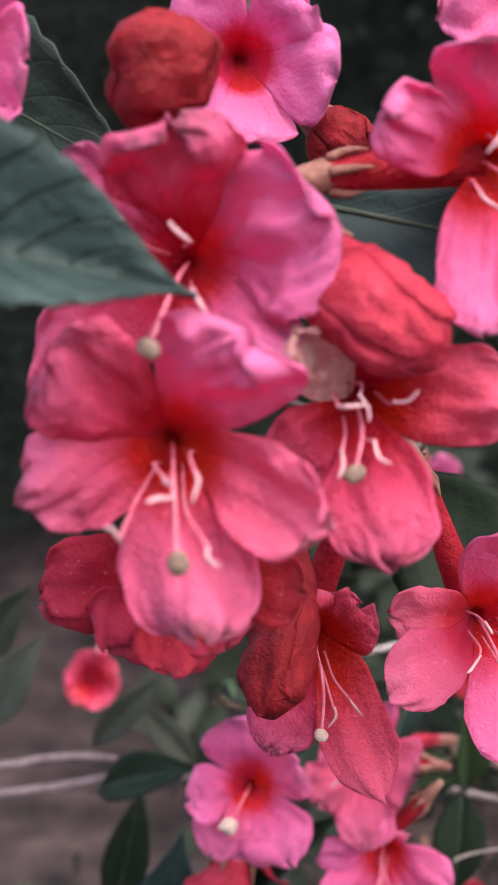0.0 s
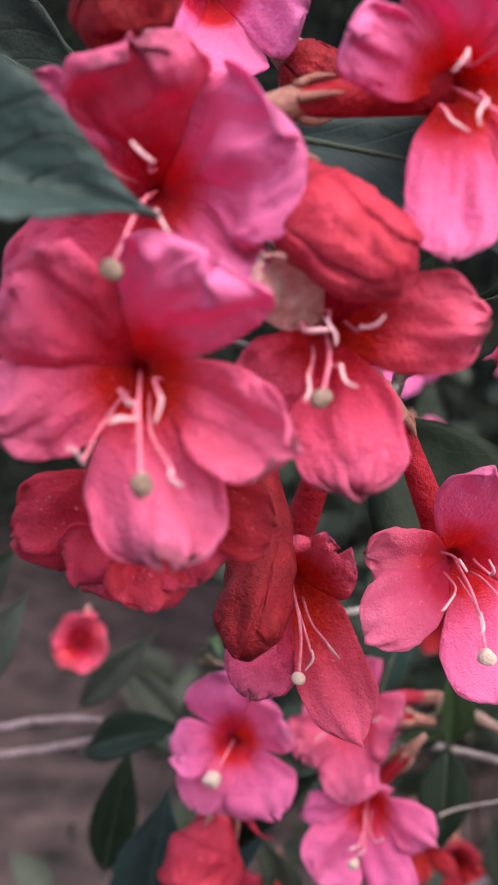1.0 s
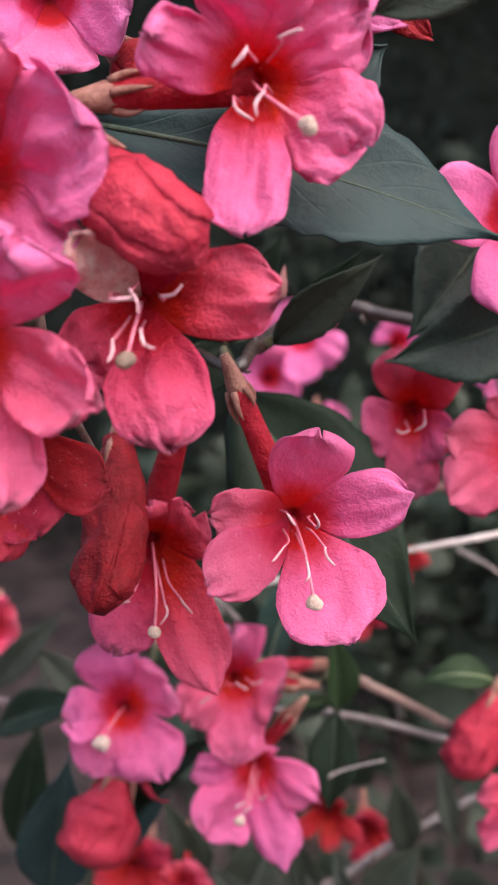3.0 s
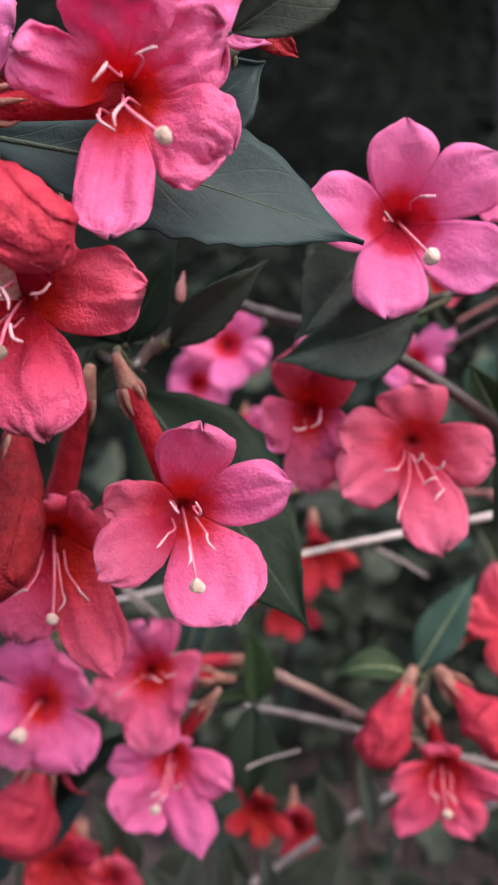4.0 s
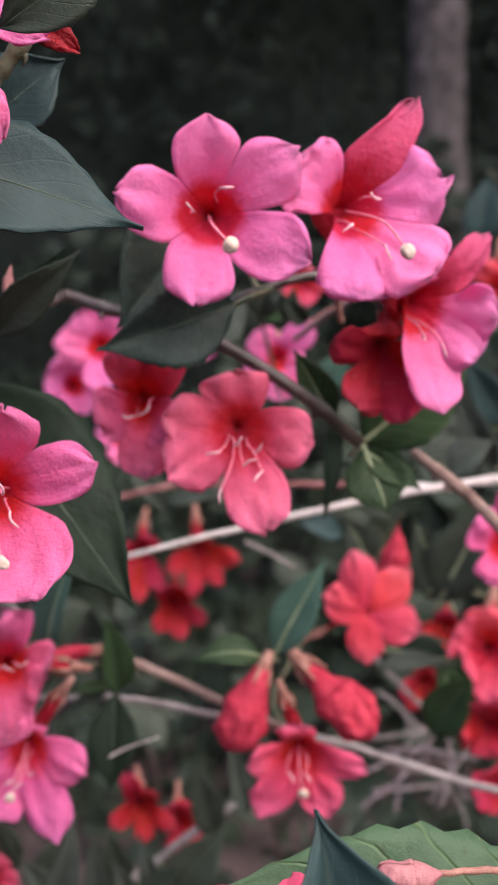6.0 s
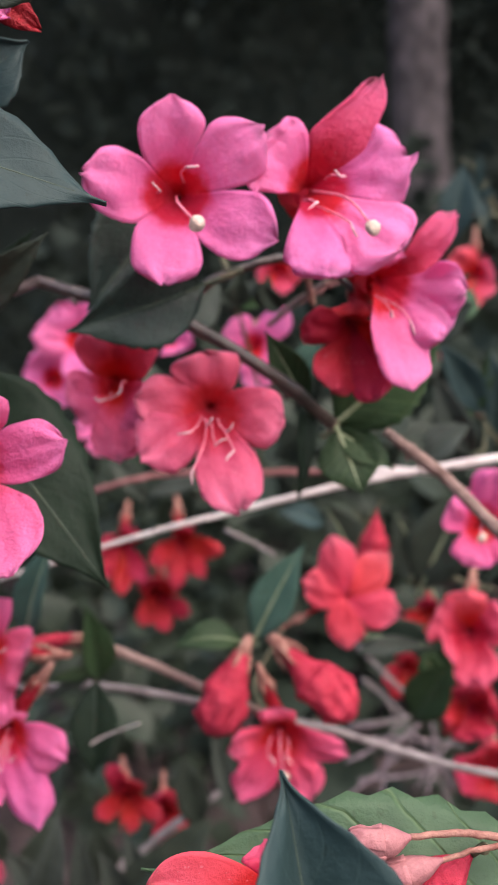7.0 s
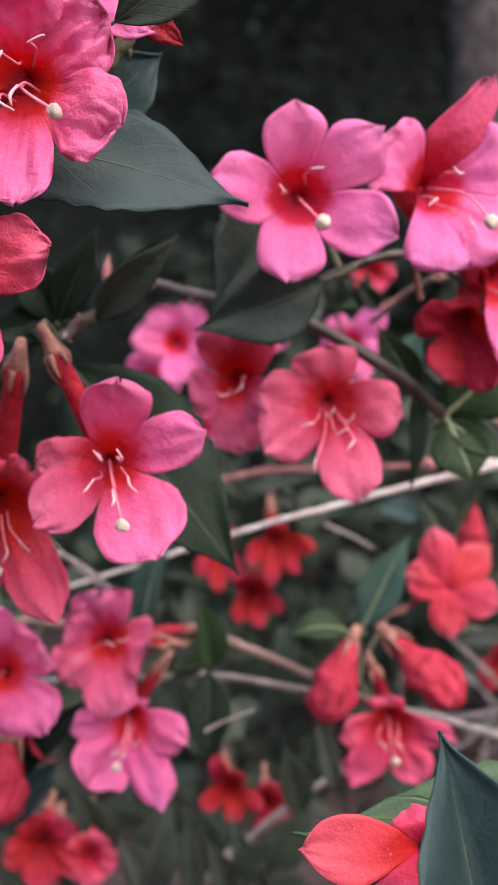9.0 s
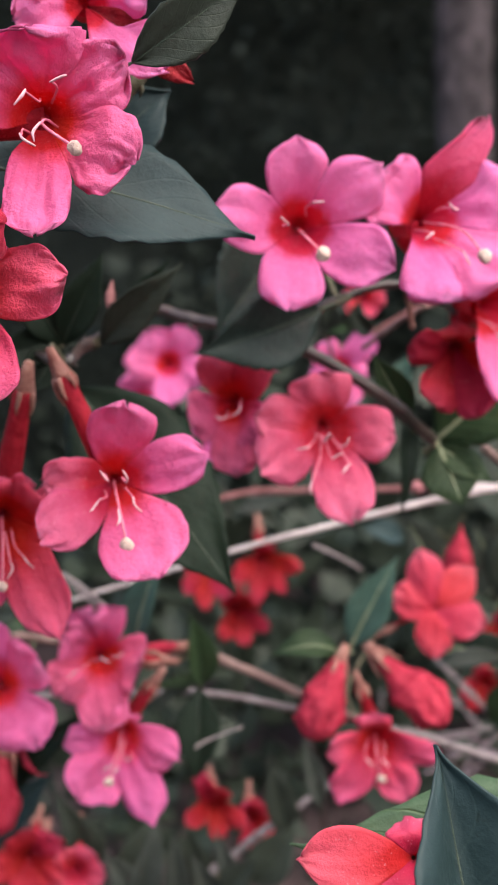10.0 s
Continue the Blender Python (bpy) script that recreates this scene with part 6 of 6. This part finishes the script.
branch([(-0.0425, 0.2100, 0.9914), (-0.0442, 0.2103, 0.9910), (-0.0450, 0.2100, 0.9913)], 0.0006, 0.0008, STEM, 'thin green stalk between flower and branch', seed=179, knots=0, group='stalks', name='flower_stalk')
branch([(-0.0426, 0.2100, 0.9924), (-0.0442, 0.2102, 0.9913), (-0.0450, 0.2100, 0.9913)], 0.0006, 0.0008, STEM, 'thin green stalk between flower and branch', seed=180, knots=0, group='stalks', name='flower_stalk')
branch([(-0.0511, 0.2150, 0.9909), (-0.0545, 0.2140, 0.9887), (-0.0565, 0.2122, 0.9893)], 0.0006, 0.0008, STEM, 'thin green stalk between flower and branch', seed=181, knots=0, group='stalks', name='flower_stalk')
branch([(-0.0451, 0.1950, 0.9855), (-0.0474, 0.1967, 0.9873), (-0.0476, 0.1980, 0.9880)], 0.0006, 0.0008, STEM, 'thin green stalk between flower and branch', seed=182, knots=0, group='stalks', name='flower_stalk')
branch([(-0.0473, 0.1865, 0.9895), (-0.0488, 0.1933, 0.9911), (-0.0476, 0.1980, 0.9880)], 0.0006, 0.0008, STEM, 'thin green stalk between flower and branch', seed=183, knots=0, group='stalks', name='flower_stalk')
branch([(-0.0540, 0.1958, 0.9872), (-0.0542, 0.1981, 0.9879), (-0.0547, 0.2000, 0.9866)], 0.0006, 0.0008, STEM, 'thin green stalk between flower and branch', seed=184, knots=0, group='stalks', name='flower_stalk')
branch([(-0.0768, 0.2789, 0.9026), (-0.0771, 0.2947, 0.9036), (-0.0766, 0.3000, 0.9072)], 0.0006, 0.0008, STEM, 'thin green stalk between flower and branch', seed=185, knots=0, group='stalks', name='flower_stalk')
branch([(-0.0367, 0.2800, 0.9070), (-0.0327, 0.2929, 0.9041), (-0.0344, 0.2987, 0.9036)], 0.0006, 0.0008, STEM, 'thin green stalk between flower and branch', seed=186, knots=0, group='stalks', name='flower_stalk')
branch([(-0.0011, 0.2390, 1.0135), (0.0023, 0.2431, 1.0070), (0.0051, 0.2400, 1.0005)], 0.0006, 0.0008, STEM, 'thin green stalk between flower and branch', seed=187, knots=0, group='stalks', name='flower_stalk')
branch([(0.036, 0.239, 0.9942), (0.0358, 0.24, 0.9941), (0.0335, 0.235, 0.9961)], 0.0006, 0.0008, STEM, 'thin green stalk between flower and branch', seed=188, knots=0, group='stalks', name='flower_stalk')
branch([(0.0328, 0.243, 0.9924), (0.0341, 0.242, 0.9932), (0.0335, 0.235, 0.9961)], 0.0006, 0.0008, STEM, 'thin green stalk between flower and branch', seed=189, knots=0, group='stalks', name='flower_stalk')
branch([(0.0678, 0.3731, 0.9803), (0.0705, 0.3751, 0.9795), (0.0729, 0.3750, 0.9803)], 0.0006, 0.0008, STEM, 'thin green stalk between flower and branch', seed=190, knots=0, group='stalks', name='flower_stalk')
branch([(0.0966, 0.4524, 1.0211), (0.1038, 0.4647, 1.0290), (0.1098, 0.4700, 1.0277)], 0.0006, 0.0008, STEM, 'thin green stalk between flower and branch', seed=191, knots=0, group='stalks', name='flower_stalk')
branch([(0.0802, 0.3134, 0.9469), (0.0814, 0.3185, 0.9502), (0.0809, 0.3200, 0.9521)], 0.0006, 0.0008, STEM, 'thin green stalk between flower and branch', seed=192, knots=0, group='stalks', name='flower_stalk')
branch([(0.0203, 0.3324, 0.8987), (0.0121, 0.3219, 0.8855), (0.0159, 0.3100, 0.8803)], 0.0006, 0.0008, STEM, 'thin green stalk between flower and branch', seed=193, knots=0, group='stalks', name='flower_stalk')
branch([(0.0865, 0.3833, 0.8681), (0.0889, 0.3954, 0.8678), (0.0901, 0.4000, 0.8628)], 0.0006, 0.0008, STEM, 'thin green stalk between flower and branch', seed=194, knots=0, group='stalks', name='flower_stalk')
branch([(0.0925, 0.3734, 0.8517), (0.0906, 0.3928, 0.8595), (0.0863, 0.4000, 0.8601)], 0.0006, 0.0008, STEM, 'thin green stalk between flower and branch', seed=195, knots=0, group='stalks', name='flower_stalk')
branch([(-0.0819, 0.2829, 0.8912), (-0.0830, 0.2957, 0.9030), (-0.0803, 0.3000, 0.9076)], 0.0006, 0.0008, STEM, 'thin green stalk between flower and branch', seed=196, knots=0, group='stalks', name='flower_stalk')
branch([(0.0116, 0.2960, 0.9063), (0.0031, 0.2980, 0.8947), (-0.0013, 0.2990, 0.8919)], 0.0006, 0.0008, STEM, 'thin green stalk between flower and branch', seed=197, knots=0, group='stalks', name='flower_stalk')
branch([(-0.0301, 0.2950, 0.8947), (-0.0282, 0.2970, 0.9008), (-0.0262, 0.2980, 0.9025)], 0.0006, 0.0008, STEM, 'thin green stalk between flower and branch', seed=198, knots=0, group='stalks', name='flower_stalk')
branch([(0.0697, 0.3900, 0.8970), (0.0713, 0.3957, 0.8938), (0.0748, 0.4000, 0.8958)], 0.0006, 0.0008, STEM, 'thin green stalk between flower and branch', seed=199, knots=0, group='stalks', name='flower_stalk')
branch([(0.0639, 0.3600, 0.9848), (0.0653, 0.3698, 0.9802), (0.0729, 0.3750, 0.9803)], 0.0006, 0.0008, STEM, 'thin green stalk between flower and branch', seed=200, knots=0, group='stalks', name='flower_stalk')
branch([(0.0407, 0.1500, 0.9194), (0.0419, 0.1487, 0.9210), (0.0418, 0.1472, 0.9215)], 0.0006, 0.0008, STEM, 'thin green stalk between flower and branch', seed=201, knots=0, group='stalks', name='flower_stalk')
branch([(0.0863, 0.3850, 0.9612), (0.0866, 0.3833, 0.9599), (0.0856, 0.3812, 0.9600)], 0.0006, 0.0008, STEM, 'thin green stalk between flower and branch', seed=202, knots=0, group='stalks', name='flower_stalk')
branch([(0.0934, 0.3900, 0.9492), (0.0940, 0.3879, 0.9471), (0.0944, 0.3854, 0.9475)], 0.0006, 0.0008, STEM, 'thin green stalk between flower and branch', seed=203, knots=0, group='stalks', name='flower_stalk')
branch([(0.0832, 0.3800, 0.9588), (0.0851, 0.3809, 0.9592), (0.0856, 0.3812, 0.9600)], 0.0006, 0.0008, STEM, 'thin green stalk between flower and branch', seed=204, knots=0, group='stalks', name='flower_stalk')
branch([(0.0764, 0.3800, 0.8534), (0.0778, 0.3909, 0.8482), (0.0768, 0.4000, 0.8526)], 0.0006, 0.0008, STEM, 'thin green stalk between flower and branch', seed=205, knots=0, group='stalks', name='flower_stalk')
branch([(-0.0620, 0.3600, 0.7948), (-0.0561, 0.3650, 0.7867), (-0.0472, 0.3700, 0.7877)], 0.0006, 0.0008, STEM, 'thin green stalk between flower and branch', seed=206, knots=0, group='stalks', name='flower_stalk')
branch([(-0.0179, 0.3700, 0.8015), (-0.0241, 0.3700, 0.8027), (-0.0269, 0.3700, 0.8085)], 0.0006, 0.0008, STEM, 'thin green stalk between flower and branch', seed=207, knots=0, group='stalks', name='flower_stalk')
branch([(0.0309, 0.3600, 0.8473), (0.0271, 0.3683, 0.8417), (0.0264, 0.3767, 0.8444)], 0.0006, 0.0008, STEM, 'thin green stalk between flower and branch', seed=208, knots=0, group='stalks', name='flower_stalk')
branch([(0.0997, 0.4650, 1.0372), (0.1019, 0.4680, 1.0364), (0.1039, 0.4700, 1.0388)], 0.0006, 0.0008, STEM, 'thin green stalk between flower and branch', seed=209, knots=0, group='stalks', name='flower_stalk')
branch([(0.0997, 0.4650, 1.0372), (0.1032, 0.4684, 1.0381), (0.1039, 0.4700, 1.0388)], 0.0006, 0.0008, STEM, 'thin green stalk between flower and branch', seed=210, knots=0, group='stalks', name='flower_stalk')
branch([(0.0997, 0.4650, 1.0372), (0.1005, 0.4686, 1.0381), (0.1039, 0.4700, 1.0388)], 0.0006, 0.0008, STEM, 'thin green stalk between flower and branch', seed=211, knots=0, group='stalks', name='flower_stalk')
branch([(0.0997, 0.4650, 1.0372), (0.1016, 0.4679, 1.0396), (0.1039, 0.4700, 1.0388)], 0.0006, 0.0008, STEM, 'thin green stalk between flower and branch', seed=212, knots=0, group='stalks', name='flower_stalk')
branch([(-0.0412, 0.3500, 0.7984), (-0.0399, 0.3607, 0.7922), (-0.0391, 0.3700, 0.7960)], 0.0006, 0.0008, STEM, 'thin green stalk between flower and branch', seed=213, knots=0, group='stalks', name='flower_stalk')
branch([(-0.0271, 0.3500, 0.8063), (-0.0310, 0.3612, 0.8025), (-0.0289, 0.3700, 0.8064)], 0.0006, 0.0008, STEM, 'thin green stalk between flower and branch', seed=214, knots=0, group='stalks', name='flower_stalk')
branch([(-0.0879, 0.2900, 0.9150), (-0.0906, 0.2961, 0.9110), (-0.0878, 0.3000, 0.9084)], 0.0006, 0.0008, STEM, 'thin green stalk between flower and branch', seed=215, knots=0, group='stalks', name='flower_stalk')
branch([(0.0819, 0.3700, 0.9459), (0.0873, 0.3778, 0.9471), (0.0886, 0.3829, 0.9555)], 0.0006, 0.0008, STEM, 'thin green stalk between flower and branch', seed=216, knots=0, group='stalks', name='flower_stalk')
branch([(0.0673, 0.3900, 0.9022), (0.0693, 0.3957, 0.8960), (0.0748, 0.4000, 0.8958)], 0.0006, 0.0008, STEM, 'thin green stalk between flower and branch', seed=217, knots=0, group='stalks', name='flower_stalk')
